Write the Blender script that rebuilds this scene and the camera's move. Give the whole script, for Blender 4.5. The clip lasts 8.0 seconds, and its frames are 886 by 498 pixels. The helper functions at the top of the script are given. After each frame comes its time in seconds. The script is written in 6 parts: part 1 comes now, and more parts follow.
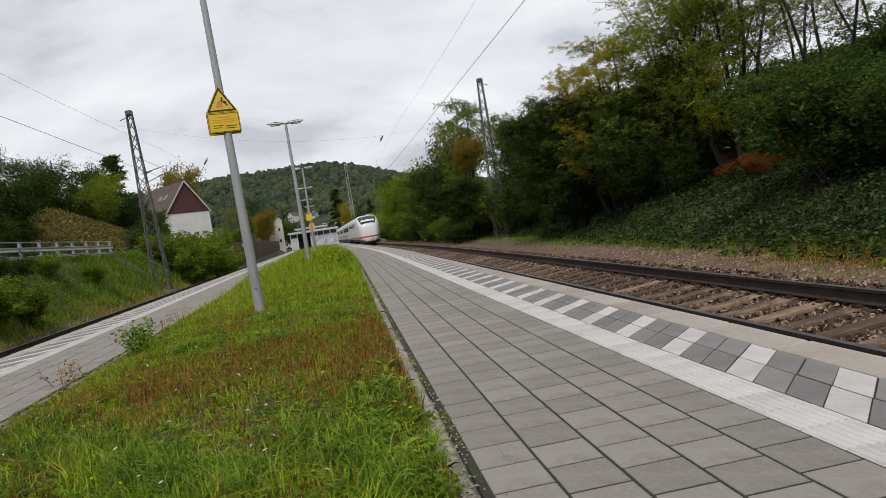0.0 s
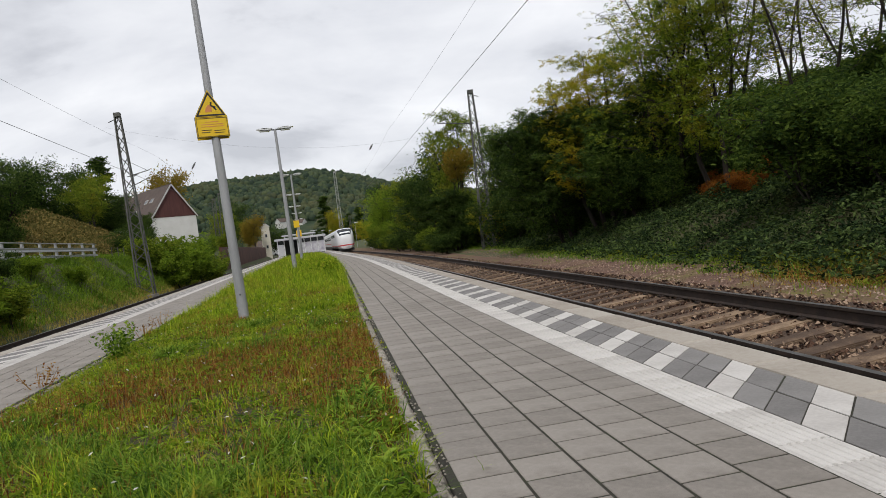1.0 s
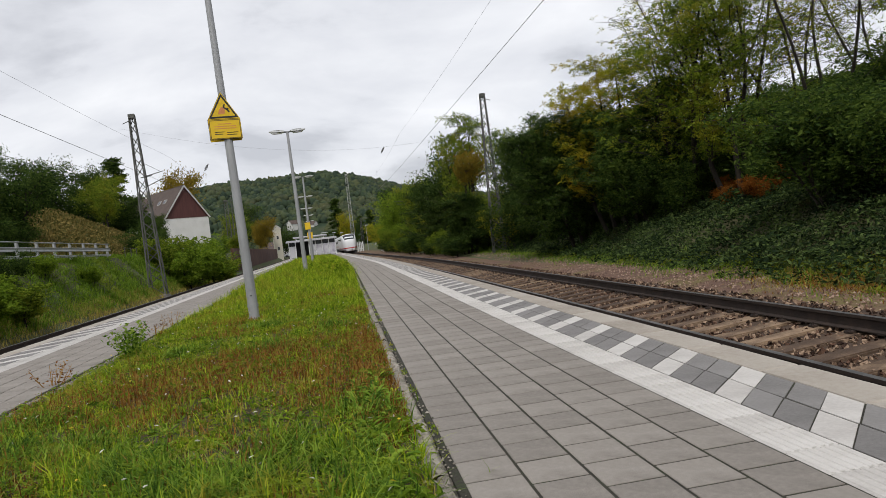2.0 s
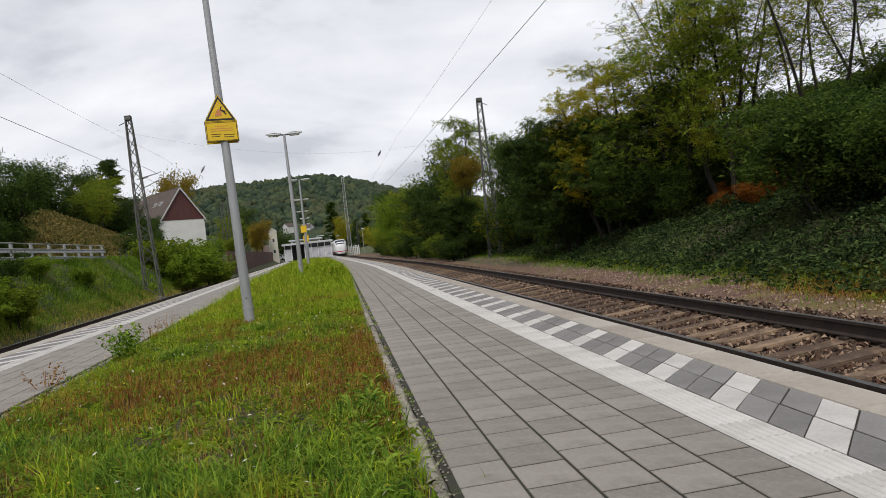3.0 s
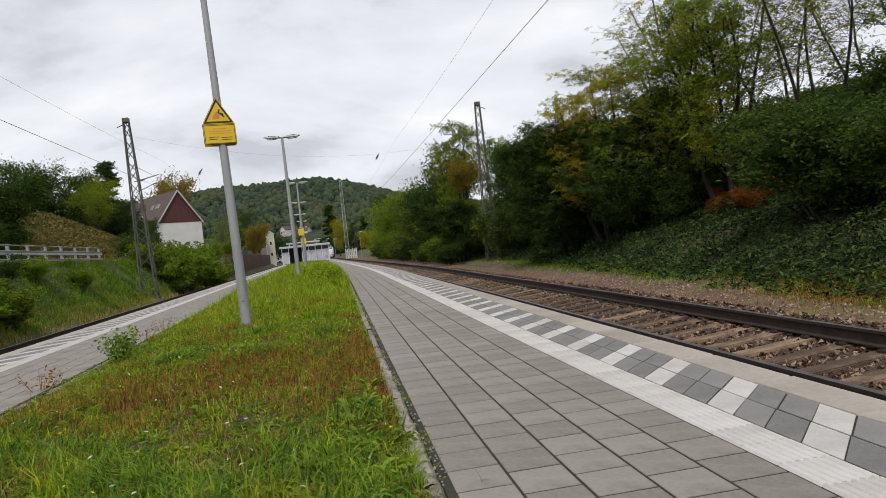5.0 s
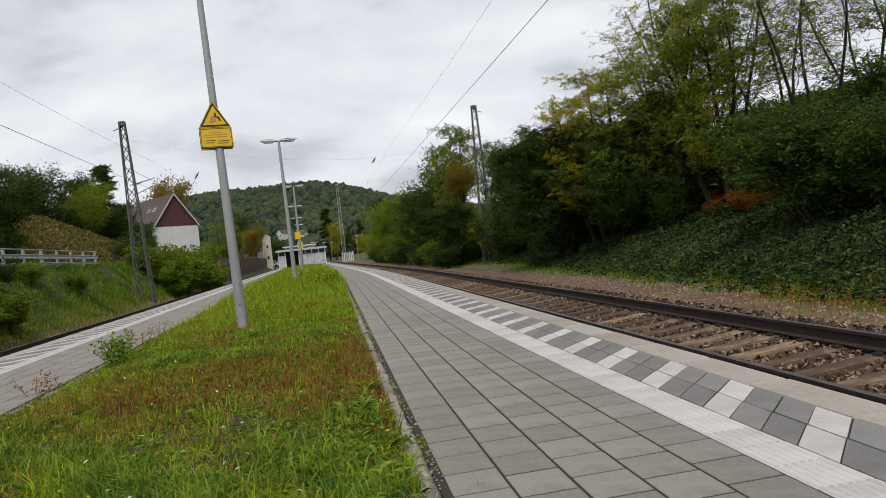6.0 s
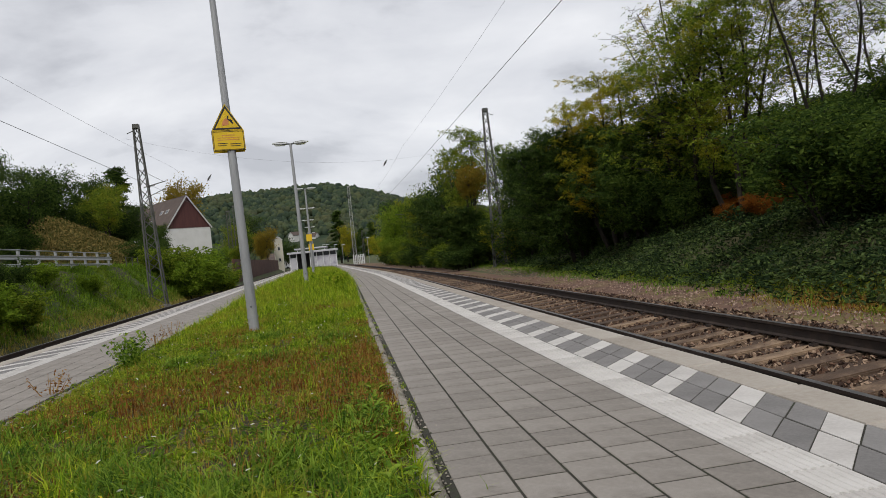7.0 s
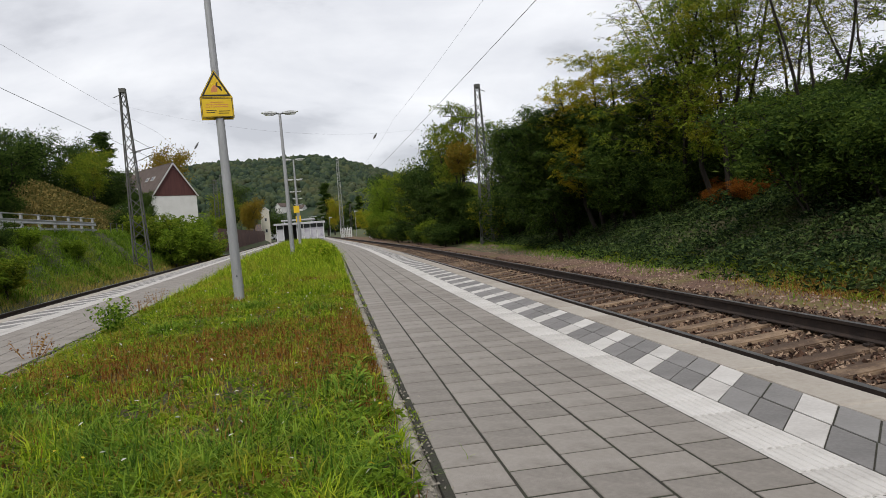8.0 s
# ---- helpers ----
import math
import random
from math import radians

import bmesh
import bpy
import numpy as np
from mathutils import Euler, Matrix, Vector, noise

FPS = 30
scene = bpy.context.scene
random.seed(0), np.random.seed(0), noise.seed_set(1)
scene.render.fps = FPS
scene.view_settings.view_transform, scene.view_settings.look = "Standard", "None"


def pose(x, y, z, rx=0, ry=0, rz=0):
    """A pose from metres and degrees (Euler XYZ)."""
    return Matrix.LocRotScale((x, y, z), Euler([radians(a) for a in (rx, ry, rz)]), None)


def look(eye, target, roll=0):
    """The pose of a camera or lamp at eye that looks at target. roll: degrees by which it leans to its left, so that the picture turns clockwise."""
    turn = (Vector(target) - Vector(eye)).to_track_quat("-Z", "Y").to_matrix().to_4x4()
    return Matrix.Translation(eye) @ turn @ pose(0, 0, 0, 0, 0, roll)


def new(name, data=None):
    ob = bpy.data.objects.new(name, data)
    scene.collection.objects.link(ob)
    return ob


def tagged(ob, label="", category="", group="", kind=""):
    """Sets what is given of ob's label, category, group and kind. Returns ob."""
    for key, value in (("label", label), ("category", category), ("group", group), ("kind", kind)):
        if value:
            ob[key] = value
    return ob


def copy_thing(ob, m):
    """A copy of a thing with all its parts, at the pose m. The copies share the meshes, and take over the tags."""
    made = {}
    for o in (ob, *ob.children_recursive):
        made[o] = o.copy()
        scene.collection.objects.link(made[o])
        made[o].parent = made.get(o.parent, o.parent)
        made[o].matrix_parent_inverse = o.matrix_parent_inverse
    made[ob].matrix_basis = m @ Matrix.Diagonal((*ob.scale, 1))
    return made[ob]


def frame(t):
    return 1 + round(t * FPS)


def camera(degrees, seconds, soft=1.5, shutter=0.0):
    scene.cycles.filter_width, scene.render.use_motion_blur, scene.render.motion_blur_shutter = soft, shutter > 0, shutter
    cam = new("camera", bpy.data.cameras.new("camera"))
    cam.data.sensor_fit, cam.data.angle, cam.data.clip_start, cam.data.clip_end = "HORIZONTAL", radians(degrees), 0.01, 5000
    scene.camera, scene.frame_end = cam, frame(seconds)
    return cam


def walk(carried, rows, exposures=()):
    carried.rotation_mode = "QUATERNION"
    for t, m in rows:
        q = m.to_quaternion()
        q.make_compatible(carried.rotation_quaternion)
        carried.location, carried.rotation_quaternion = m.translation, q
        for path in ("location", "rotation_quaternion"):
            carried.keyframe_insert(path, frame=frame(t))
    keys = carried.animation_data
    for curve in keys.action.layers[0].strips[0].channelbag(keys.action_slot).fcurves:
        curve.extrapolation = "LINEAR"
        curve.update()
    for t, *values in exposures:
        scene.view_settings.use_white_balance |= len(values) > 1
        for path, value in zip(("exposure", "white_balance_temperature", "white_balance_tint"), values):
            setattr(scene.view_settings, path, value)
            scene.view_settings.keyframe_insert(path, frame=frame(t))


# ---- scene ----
cam = camera(66.3, 8.0, soft=0.75)
PATH = [
    (0, (-2.2417, -4.0205, 1.2136), (-1.9681, -2.0409, 1.1343), -8.51),
    (0.5, (-2.2247, -4.0281, 1.2078), (-1.9243, -2.0514, 1.1584), -6.39),
    (1, (-2.2247, -4.0239, 1.2130), (-1.9106, -2.0495, 1.1576), -7.20),
    (1.5, (-2.2174, -4.0438, 1.2106), (-1.9307, -2.0650, 1.1616), -6.79),
    (3, (-2.2191, -4.0419, 1.2083), (-1.9217, -2.0644, 1.1766), -6.29),
    (3.5, (-2.2220, -4.0321, 1.2089), (-1.9021, -2.0581, 1.1756), -6.14),
    (4, (-2.2210, -4.0330, 1.2090), (-1.9050, -2.0583, 1.1810), -6.10),
    (4.5, (-2.2196, -4.0357, 1.2105), (-1.9163, -2.0590, 1.1843), -6.10),
    (6, (-2.2198, -4.0406, 1.2100), (-1.9034, -2.0658, 1.1969), -6.11),
    (6.5, (-2.2220, -4.0402, 1.2104), (-1.9044, -2.0657, 1.1928), -6.24),
    (7, (-2.2140, -4.0501, 1.2147), (-1.9285, -2.0706, 1.2124), -5.93),
    (7.5, (-2.2150, -4.0535, 1.1889), (-1.9149, -2.0769, 1.1320), -5.28),
    (8, (-2.2188, -4.0602, 1.1965), (-1.9027, -2.0868, 1.1208), -4.20),
]
EXPOSURES = [(0, -0.06), (0.5, -0.02), (1.5, 0.0), (4.5, 0.02), (6, -0.05), (6.5, -0.12), (7, -0.13), (7.5, -0.18), (8, 0.03)]
walk(cam, [(t, look(e, g, r)) for t, e, g, r in PATH], EXPOSURES)


# ---- world, sun ----
def node(tree, kind, x=None, **values):
    n = tree.nodes.new(kind)
    for k, v in values.items():
        n.inputs[k.replace("_", " ")].default_value = v
    return n


world = bpy.data.worlds.new("overcast")
scene.world = world
world.use_nodes = True
wt = world.node_tree
wt.nodes.clear()
w_out = wt.nodes.new("ShaderNodeOutputWorld")
w_sky = wt.nodes.new("ShaderNodeTexSky")
w_sky.sky_type, w_sky.sun_disc = "NISHITA", False
w_sky.sun_elevation, w_sky.sun_rotation = radians(48), radians(200)
w_bg = node(wt, "ShaderNodeBackground", Strength=0.10)
wt.links.new(w_sky.outputs[0], w_bg.inputs[0])
# cloud deck: the sky's direction laid on a flat layer overhead
w_co = wt.nodes.new("ShaderNodeTexCoord")
w_sep = wt.nodes.new("ShaderNodeSeparateXYZ")
wt.links.new(w_co.outputs["Generated"], w_sep.inputs[0])
w_z = wt.nodes.new("ShaderNodeMath")
w_z.operation, w_z.inputs[1].default_value = "MAXIMUM", 0.0
wt.links.new(w_sep.outputs[2], w_z.inputs[0])
w_za = wt.nodes.new("ShaderNodeMath")
w_za.operation, w_za.inputs[1].default_value = "ADD", 0.34
wt.links.new(w_z.outputs[0], w_za.inputs[0])
w_com = wt.nodes.new("ShaderNodeCombineXYZ")
for i in (0, 1):
    d = wt.nodes.new("ShaderNodeMath")
    d.operation = "DIVIDE"
    wt.links.new(w_sep.outputs[i], d.inputs[0])
    wt.links.new(w_za.outputs[0], d.inputs[1])
    wt.links.new(d.outputs[0], w_com.inputs[i])
w_map = wt.nodes.new("ShaderNodeMapping")
w_map.inputs["Location"].default_value = (5.3, 2.9, 0)
w_map.inputs["Scale"].default_value = (0.8, 1.0, 1)
wt.links.new(w_com.outputs[0], w_map.inputs[0])
w_n = node(wt, "ShaderNodeTexNoise", Scale=1.9, Detail=7.0, Roughness=0.52, Distortion=0.3)
wt.links.new(w_map.outputs[0], w_n.inputs["Vector"])
w_r = wt.nodes.new("ShaderNodeValToRGB")
for e, (p, c) in zip((w_r.color_ramp.elements[0], w_r.color_ramp.elements[1], w_r.color_ramp.elements.new(0.5)),
                     ((0.41, (0.44, 0.45, 0.485, 1)), (0.60, (1.0, 1.0, 1.0, 1)), (0.50, (0.60, 0.61, 0.645, 1)))):
    e.position, e.color = p, c
w_lift = wt.nodes.new("ShaderNodeMath")
w_lift.operation, w_lift.inputs[1].default_value, w_lift.inputs[2].default_value = "MULTIPLY_ADD", -0.30, 0.085
wt.links.new(w_z.outputs[0], w_lift.inputs[0])
w_sum = wt.nodes.new("ShaderNodeMath")
w_sum.operation = "ADD"
wt.links.new(w_n.outputs["Fac"], w_sum.inputs[0])
wt.links.new(w_lift.outputs[0], w_sum.inputs[1])
wt.links.new(w_sum.outputs[0], w_r.inputs[0])
w_cl = node(wt, "ShaderNodeBackground", Strength=1.36)
wt.links.new(w_r.outputs[0], w_cl.inputs[0])
w_mix = node(wt, "ShaderNodeMixShader", Fac=0.93)
wt.links.new(w_bg.outputs[0], w_mix.inputs[1])
wt.links.new(w_cl.outputs[0], w_mix.inputs[2])
wt.links.new(w_mix.outputs[0], w_out.inputs[0])

sun = new("sun", bpy.data.lights.new("sun", "SUN"))
sun.data.energy, sun.data.angle, sun.data.color = 2.0, radians(20), (1.0, 0.965, 0.92)
sun.matrix_world = look((0, 0, 50), (8, 22, 18))


# ---- materials ----
def material(name, colours, scale=4.0, rough=0.85, bump=0.0, bump_scale=60.0, rand=0.0, island=0.0, metal=0.0, fine=0.25,
             through_light=0.0, patch=None, patch_scale=0.5, patch_at=(0.5, 0.62), stretch=(1, 1, 1), spec=0.5):
    """Two-scale noise over the given colours, with optional per-object or per-island spread and a second colour in patches."""
    m = bpy.data.materials.new(name)
    m.use_nodes = True
    t = m.node_tree
    b = t.nodes["Principled BSDF"]
    b.inputs["Roughness"].default_value, b.inputs["Metallic"].default_value = rough, metal
    b.inputs["Specular IOR Level"].default_value = spec
    co = t.nodes.new("ShaderNodeTexCoord")
    mp = t.nodes.new("ShaderNodeMapping")
    mp.inputs["Scale"].default_value = stretch
    t.links.new(co.outputs["Object"], mp.inputs[0])
    n1 = node(t, "ShaderNodeTexNoise", Scale=scale, Detail=4.0, Roughness=0.6)
    n2 = node(t, "ShaderNodeTexNoise", Scale=scale * 14, Detail=3.0, Roughness=0.6)
    t.links.new(mp.outputs[0], n1.inputs["Vector"])
    t.links.new(mp.outputs[0], n2.inputs["Vector"])
    mix = t.nodes.new("ShaderNodeMath")
    mix.operation = "MULTIPLY_ADD"
    mix.inputs[1].default_value = fine
    t.links.new(n2.outputs["Fac"], mix.inputs[0])
    sc = t.nodes.new("ShaderNodeMath")
    sc.operation, sc.inputs[1].default_value = "MULTIPLY", 1 - fine
    t.links.new(n1.outputs["Fac"], sc.inputs[0])
    t.links.new(sc.outputs[0], mix.inputs[2])
    value = mix.outputs[0]
    if rand or island:
        if island:
            g = t.nodes.new("ShaderNodeNewGeometry")
            source = g.outputs["Random Per Island"]
        else:
            g = t.nodes.new("ShaderNodeObjectInfo")
            source = g.outputs["Random"]
        a = t.nodes.new("ShaderNodeMath")
        a.operation, a.inputs[1].default_value, a.inputs[2].default_value = "MULTIPLY_ADD", rand + island, -(rand + island) / 2
        t.links.new(source, a.inputs[0])
        s = t.nodes.new("ShaderNodeMath")
        s.operation = "ADD"
        t.links.new(a.outputs[0], s.inputs[0])
        t.links.new(value, s.inputs[1])
        value = s.outputs[0]
    r = t.nodes.new("ShaderNodeValToRGB")
    el = r.color_ramp.elements
    while len(el) < len(colours):
        el.new(0.5)
    for i, c in enumerate(colours):
        el[i].position = 0.28 + 0.44 * i / max(1, len(colours) - 1)
        el[i].color = (*c, 1)
    t.links.new(value, r.inputs[0])
    colour = r.outputs[0]
    if patch:
        n3 = node(t, "ShaderNodeTexNoise", Scale=patch_scale, Detail=5.0, Roughness=0.65)
        t.links.new(co.outputs["Object"], n3.inputs["Vector"])
        pr = t.nodes.new("ShaderNodeMapRange")
        pr.inputs[1].default_value, pr.inputs[2].default_value = patch_at
        t.links.new(n3.outputs["Fac"], pr.inputs[0])
        pm = t.nodes.new("ShaderNodeMix")
        pm.data_type = "RGBA"
        pm.inputs["B"].default_value = (0, 0, 0, 1)
        t.links.new(pr.outputs[0], pm.inputs["Factor"])
        t.links.new(colour, pm.inputs[6])
        pm.inputs[7].default_value = (*patch, 1)
        colour = pm.outputs[2]
    t.links.new(colour, b.inputs["Base Color"])
    if bump:
        n4 = node(t, "ShaderNodeTexNoise", Scale=bump_scale, Detail=5.0)
        t.links.new(mp.outputs[0], n4.inputs["Vector"])
        bp = node(t, "ShaderNodeBump", Strength=bump, Distance=0.02)
        t.links.new(n4.outputs["Fac"], bp.inputs["Height"])
        t.links.new(bp.outputs[0], b.inputs["Normal"])
    if through_light:
        tr = t.nodes.new("ShaderNodeBsdfTranslucent")
        t.links.new(colour, tr.inputs[0])
        ms = node(t, "ShaderNodeMixShader", Fac=through_light)
        t.links.new(b.outputs[0], ms.inputs[1])
        t.links.new(tr.outputs[0], ms.inputs[2])
        t.links.new(ms.outputs[0], t.nodes["Material Output"].inputs[0])
    return m


PAVER = material("grey_paver", [(0.175, 0.156, 0.136), (0.255, 0.23, 0.202), (0.32, 0.29, 0.257)], 2.2, 0.85, 0.25, 120, rand=0.2, fine=0.35,
                 patch=(0.12, 0.105, 0.09), patch_scale=2.2, patch_at=(0.52, 0.78))
PAVER_FAR = material("grey_paver_far", [(0.175, 0.156, 0.136), (0.255, 0.23, 0.202), (0.32, 0.29, 0.257)], 2.2, 0.85, 0.25, 120, island=0.12, fine=0.35)
DARK_TILE = material("dark_tile", [(0.145, 0.138, 0.132), (0.205, 0.195, 0.187), (0.25, 0.24, 0.23)], 3, 0.85, 0.2, 150, rand=0.25, fine=0.4)
DARK_TILE_FAR = material("dark_tile_far", [(0.145, 0.138, 0.132), (0.205, 0.195, 0.187), (0.25, 0.24, 0.23)], 3, 0.85, 0.2, 150, island=0.25, fine=0.4)
WHITE_TILE = material("white_tile", [(0.42, 0.395, 0.37), (0.545, 0.52, 0.488), (0.62, 0.595, 0.565)], 3, 0.8, 0.2, 150, rand=0.2, fine=0.35)
WHITE_TILE_FAR = material("white_tile_far", [(0.42, 0.395, 0.37), (0.545, 0.52, 0.488), (0.62, 0.595, 0.565)], 3, 0.8, 0.2, 150, island=0.2, fine=0.35)
COPING = material("coping_concrete", [(0.26, 0.225, 0.185), (0.37, 0.33, 0.28), (0.44, 0.405, 0.355)], 1.5, 0.85, 0.25, 90, rand=0.2, fine=0.35)
CONCRETE = material("concrete", [(0.13, 0.12, 0.11), (0.24, 0.225, 0.2), (0.33, 0.31, 0.28)], 2, 0.9, 0.4, 60)
JOINT = material("joint_dirt", [(0.016, 0.015, 0.012), (0.035, 0.032, 0.022), (0.03, 0.042, 0.014)], 6, 0.95, 0.5, 80)
KERB = material("weathered_kerb", [(0.16, 0.14, 0.115), (0.30, 0.27, 0.225), (0.42, 0.385, 0.33)], 6, 0.9, 0.5, 70, rand=0.2,
                patch=(0.05, 0.06, 0.025), patch_scale=5, patch_at=(0.5, 0.7))
SOIL = material("median_soil", [(0.022, 0.024, 0.009), (0.05, 0.042, 0.016), (0.10, 0.07, 0.032)], 6, 0.95, 0.6, 40)
GROUND = material("ground_soil", [(0.04, 0.045, 0.014), (0.07, 0.065, 0.024), (0.10, 0.08, 0.04)], 0.6, 0.95, 0.5, 15,
                  patch=(0.06, 0.085, 0.025), patch_scale=0.25, patch_at=(0.42, 0.58))
GRAVEL = material("gravel_verge", [(0.06, 0.033, 0.022), (0.135, 0.076, 0.052), (0.25, 0.16, 0.115)], 4, 0.95, 0.8, 45, fine=0.5,
                  patch=(0.15, 0.13, 0.035), patch_scale=0.7, patch_at=(0.5, 0.66))
PEBBLE = material("verge_pebble", [(0.08, 0.045, 0.032), (0.20, 0.12, 0.085), (0.42, 0.31, 0.24)], 5, 0.95, 0.3, 60, island=0.5)
BALLAST = material("ballast_stone", [(0.035, 0.017, 0.010), (0.115, 0.058, 0.034), (0.33, 0.23, 0.155)], 5, 0.95, 0.4, 60, island=0.75)
BALLAST_BED = material("ballast_bed", [(0.032, 0.019, 0.012), (0.07, 0.042, 0.026), (0.13, 0.088, 0.06)], 9, 0.95, 1.0, 40, fine=0.5)
SLEEPER = material("sleeper_concrete", [(0.042, 0.025, 0.016), (0.10, 0.062, 0.038), (0.29, 0.20, 0.125)], 3, 0.9, 0.3, 60, rand=0.3)
RAIL_SIDE = material("rusty_rail", [(0.014, 0.009, 0.007), (0.03, 0.019, 0.014), (0.055, 0.034, 0.023)], 6, 0.8, 0.2, 90)
RAIL_TOP = material("rail_head", [(0.10, 0.095, 0.09), (0.22, 0.215, 0.21)], 4, 0.5, metal=0.7)
GALV = material("galvanised_steel", [(0.27, 0.275, 0.285), (0.34, 0.345, 0.355), (0.4, 0.405, 0.415)], 5, 0.5, 0.05, 60, metal=0.15, stretch=(1, 1, 0.2))
MAST = material("mast_steel", [(0.05, 0.052, 0.045), (0.09, 0.09, 0.08), (0.13, 0.128, 0.112)], 3, 0.75, 0.1, 40)
MAST_PALE = material("pale_mast_steel", [(0.28, 0.28, 0.265), (0.4, 0.4, 0.385), (0.48, 0.48, 0.46)], 2, 0.7)
WIRE = material("wire", [(0.05, 0.05, 0.05), (0.09, 0.09, 0.09)], 3, 0.6)
PORCELAIN = material("brown_insulator", [(0.012, 0.010, 0.009), (0.03, 0.022, 0.02)], 5, 0.4)
YELLOW = material("sign_yellow", [(0.72, 0.47, 0.012), (0.8, 0.53, 0.015)], 3, 0.45)
BLACK = material("sign_black", [(0.012, 0.012, 0.012), (0.02, 0.02, 0.02)], 3, 0.5)
SIGN_RED = material("sign_faded_red", [(0.6, 0.22, 0.07), (0.66, 0.27, 0.09)], 3, 0.5)
LAMP_WHITE = material("lamp_white", [(0.62, 0.63, 0.63), (0.74, 0.75, 0.75)], 3, 0.35)
LAMP_GREY = material("lamp_grey", [(0.10, 0.105, 0.11), (0.15, 0.155, 0.16)], 3, 0.5)
WHITEWALL = material("white_render", [(0.56, 0.55, 0.52), (0.66, 0.65, 0.62), (0.72, 0.71, 0.69)], 0.5, 0.9, 0.2, 30)
CREAM = material("cream_render", [(0.5, 0.47, 0.38), (0.6, 0.57, 0.48)], 0.5, 0.9)
MAROON = material("maroon_boards", [(0.055, 0.02, 0.018), (0.085, 0.03, 0.027), (0.11, 0.04, 0.034)], 0.6, 0.85, 0.2, 8, stretch=(8, 8, 0.6))
ROOF = material("brown_roof_tiles", [(0.06, 0.043, 0.036), (0.09, 0.066, 0.056), (0.125, 0.095, 0.08)], 0.7, 0.9, 0.4, 6, fine=0.4)
RUSTWALL = material("rust_brown_wall", [(0.05, 0.022, 0.016), (0.085, 0.038, 0.027), (0.12, 0.06, 0.04)], 0.6, 0.9, 0.3, 8)
WOODTRIM = material("pale_trim", [(0.42, 0.41, 0.39), (0.52, 0.51, 0.49)], 2, 0.7)
GLASS_DARK = material("dark_glass", [(0.02, 0.024, 0.028), (0.04, 0.046, 0.05)], 0.8, 0.1)
TRAIN_WHITE = material("train_white", [(0.70, 0.705, 0.715), (0.78, 0.785, 0.795)], 0.6, 0.3)
TRAIN_RED = material("train_red", [(0.50, 0.03, 0.035), (0.58, 0.045, 0.045)], 0.8, 0.35)
TRAIN_DARK = material("train_dark", [(0.018, 0.018, 0.02), (0.04, 0.04, 0.042)], 1.2, 0.7)
BARK = material("bark", [(0.012, 0.009, 0.007), (0.028, 0.022, 0.016), (0.05, 0.041, 0.031)], 3, 0.95, 0.8, 25, stretch=(1, 1, 0.3))
SHELTER_W = material("shelter_panel", [(0.42, 0.42, 0.44), (0.55, 0.55, 0.57)], 0.6, 0.6)
GRAFFITI = material("painted_panel", [(0.14, 0.15, 0.22), (0.46, 0.44, 0.5), (0.6, 0.6, 0.62), (0.24, 0.2, 0.28)], 1.1, 0.6)


def leaf_material(name, colours, patch=None, patch_scale=0.35, patch_at=(0.5, 0.65), light=0.52, scale=0.8):
    return material(name, colours, scale, 0.75, island=0.5, fine=0.1, through_light=light, patch=patch, patch_scale=patch_scale, patch_at=patch_at, spec=0.12)


LEAF_MID = leaf_material("leaf_green", [(0.07, 0.12, 0.012), (0.16, 0.23, 0.02), (0.27, 0.33, 0.034)], (0.36, 0.30, 0.026), 0.5, (0.5, 0.72), 0.58)
LEAF_DARK = leaf_material("leaf_dark", [(0.020, 0.042, 0.010), (0.05, 0.09, 0.017), (0.105, 0.155, 0.028)])
LEAF_FRESH = leaf_material("leaf_fresh_dark", [(0.03, 0.06, 0.014), (0.075, 0.125, 0.022), (0.14, 0.20, 0.035)], light=0.55)
LEAF_YELLOW = leaf_material("leaf_yellow_green", [(0.13, 0.165, 0.012), (0.27, 0.30, 0.02), (0.42, 0.39, 0.03)], (0.46, 0.32, 0.022), 0.5, (0.46, 0.66), 0.58)
LEAF_ORANGE = leaf_material("leaf_autumn", [(0.17, 0.13, 0.017), (0.32, 0.21, 0.026), (0.20, 0.18, 0.025)])
LEAF_RUST = leaf_material("leaf_rust", [(0.14, 0.05, 0.010), (0.38, 0.13, 0.018), (0.30, 0.14, 0.03)])
LEAF_BRIGHT = leaf_material("leaf_bright", [(0.09, 0.15, 0.012), (0.16, 0.25, 0.018), (0.24, 0.33, 0.03)])
IVY = leaf_material("ivy_leaf", [(0.010, 0.022, 0.008), (0.03, 0.056, 0.016), (0.105, 0.15, 0.042)], (0.065, 0.045, 0.02), 0.6, (0.6, 0.78), 0.2)
GRASS = leaf_material("grass_blade", [(0.085, 0.165, 0.008), (0.23, 0.36, 0.014), (0.47, 0.56, 0.035)], (0.36, 0.30, 0.04), 1.6, (0.5, 0.68), 0.4, 4.5)
LUSH = leaf_material("lush_blade", [(0.05, 0.11, 0.012), (0.14, 0.25, 0.022), (0.30, 0.42, 0.05)], light=0.4, scale=4.5)
SORREL = leaf_material("red_stem", [(0.12, 0.05, 0.012), (0.25, 0.098, 0.02), (0.38, 0.22, 0.05)], light=0.3, scale=4.0)
DRYGRASS = leaf_material("dry_grass", [(0.22, 0.18, 0.035), (0.34, 0.28, 0.06), (0.45, 0.36, 0.10)], light=0.25)
BANKGRASS = leaf_material("bank_grass", [(0.08, 0.15, 0.014), (0.16, 0.27, 0.026), (0.25, 0.36, 0.04)], (0.27, 0.28, 0.045), 0.4, (0.54, 0.74), 0.35)
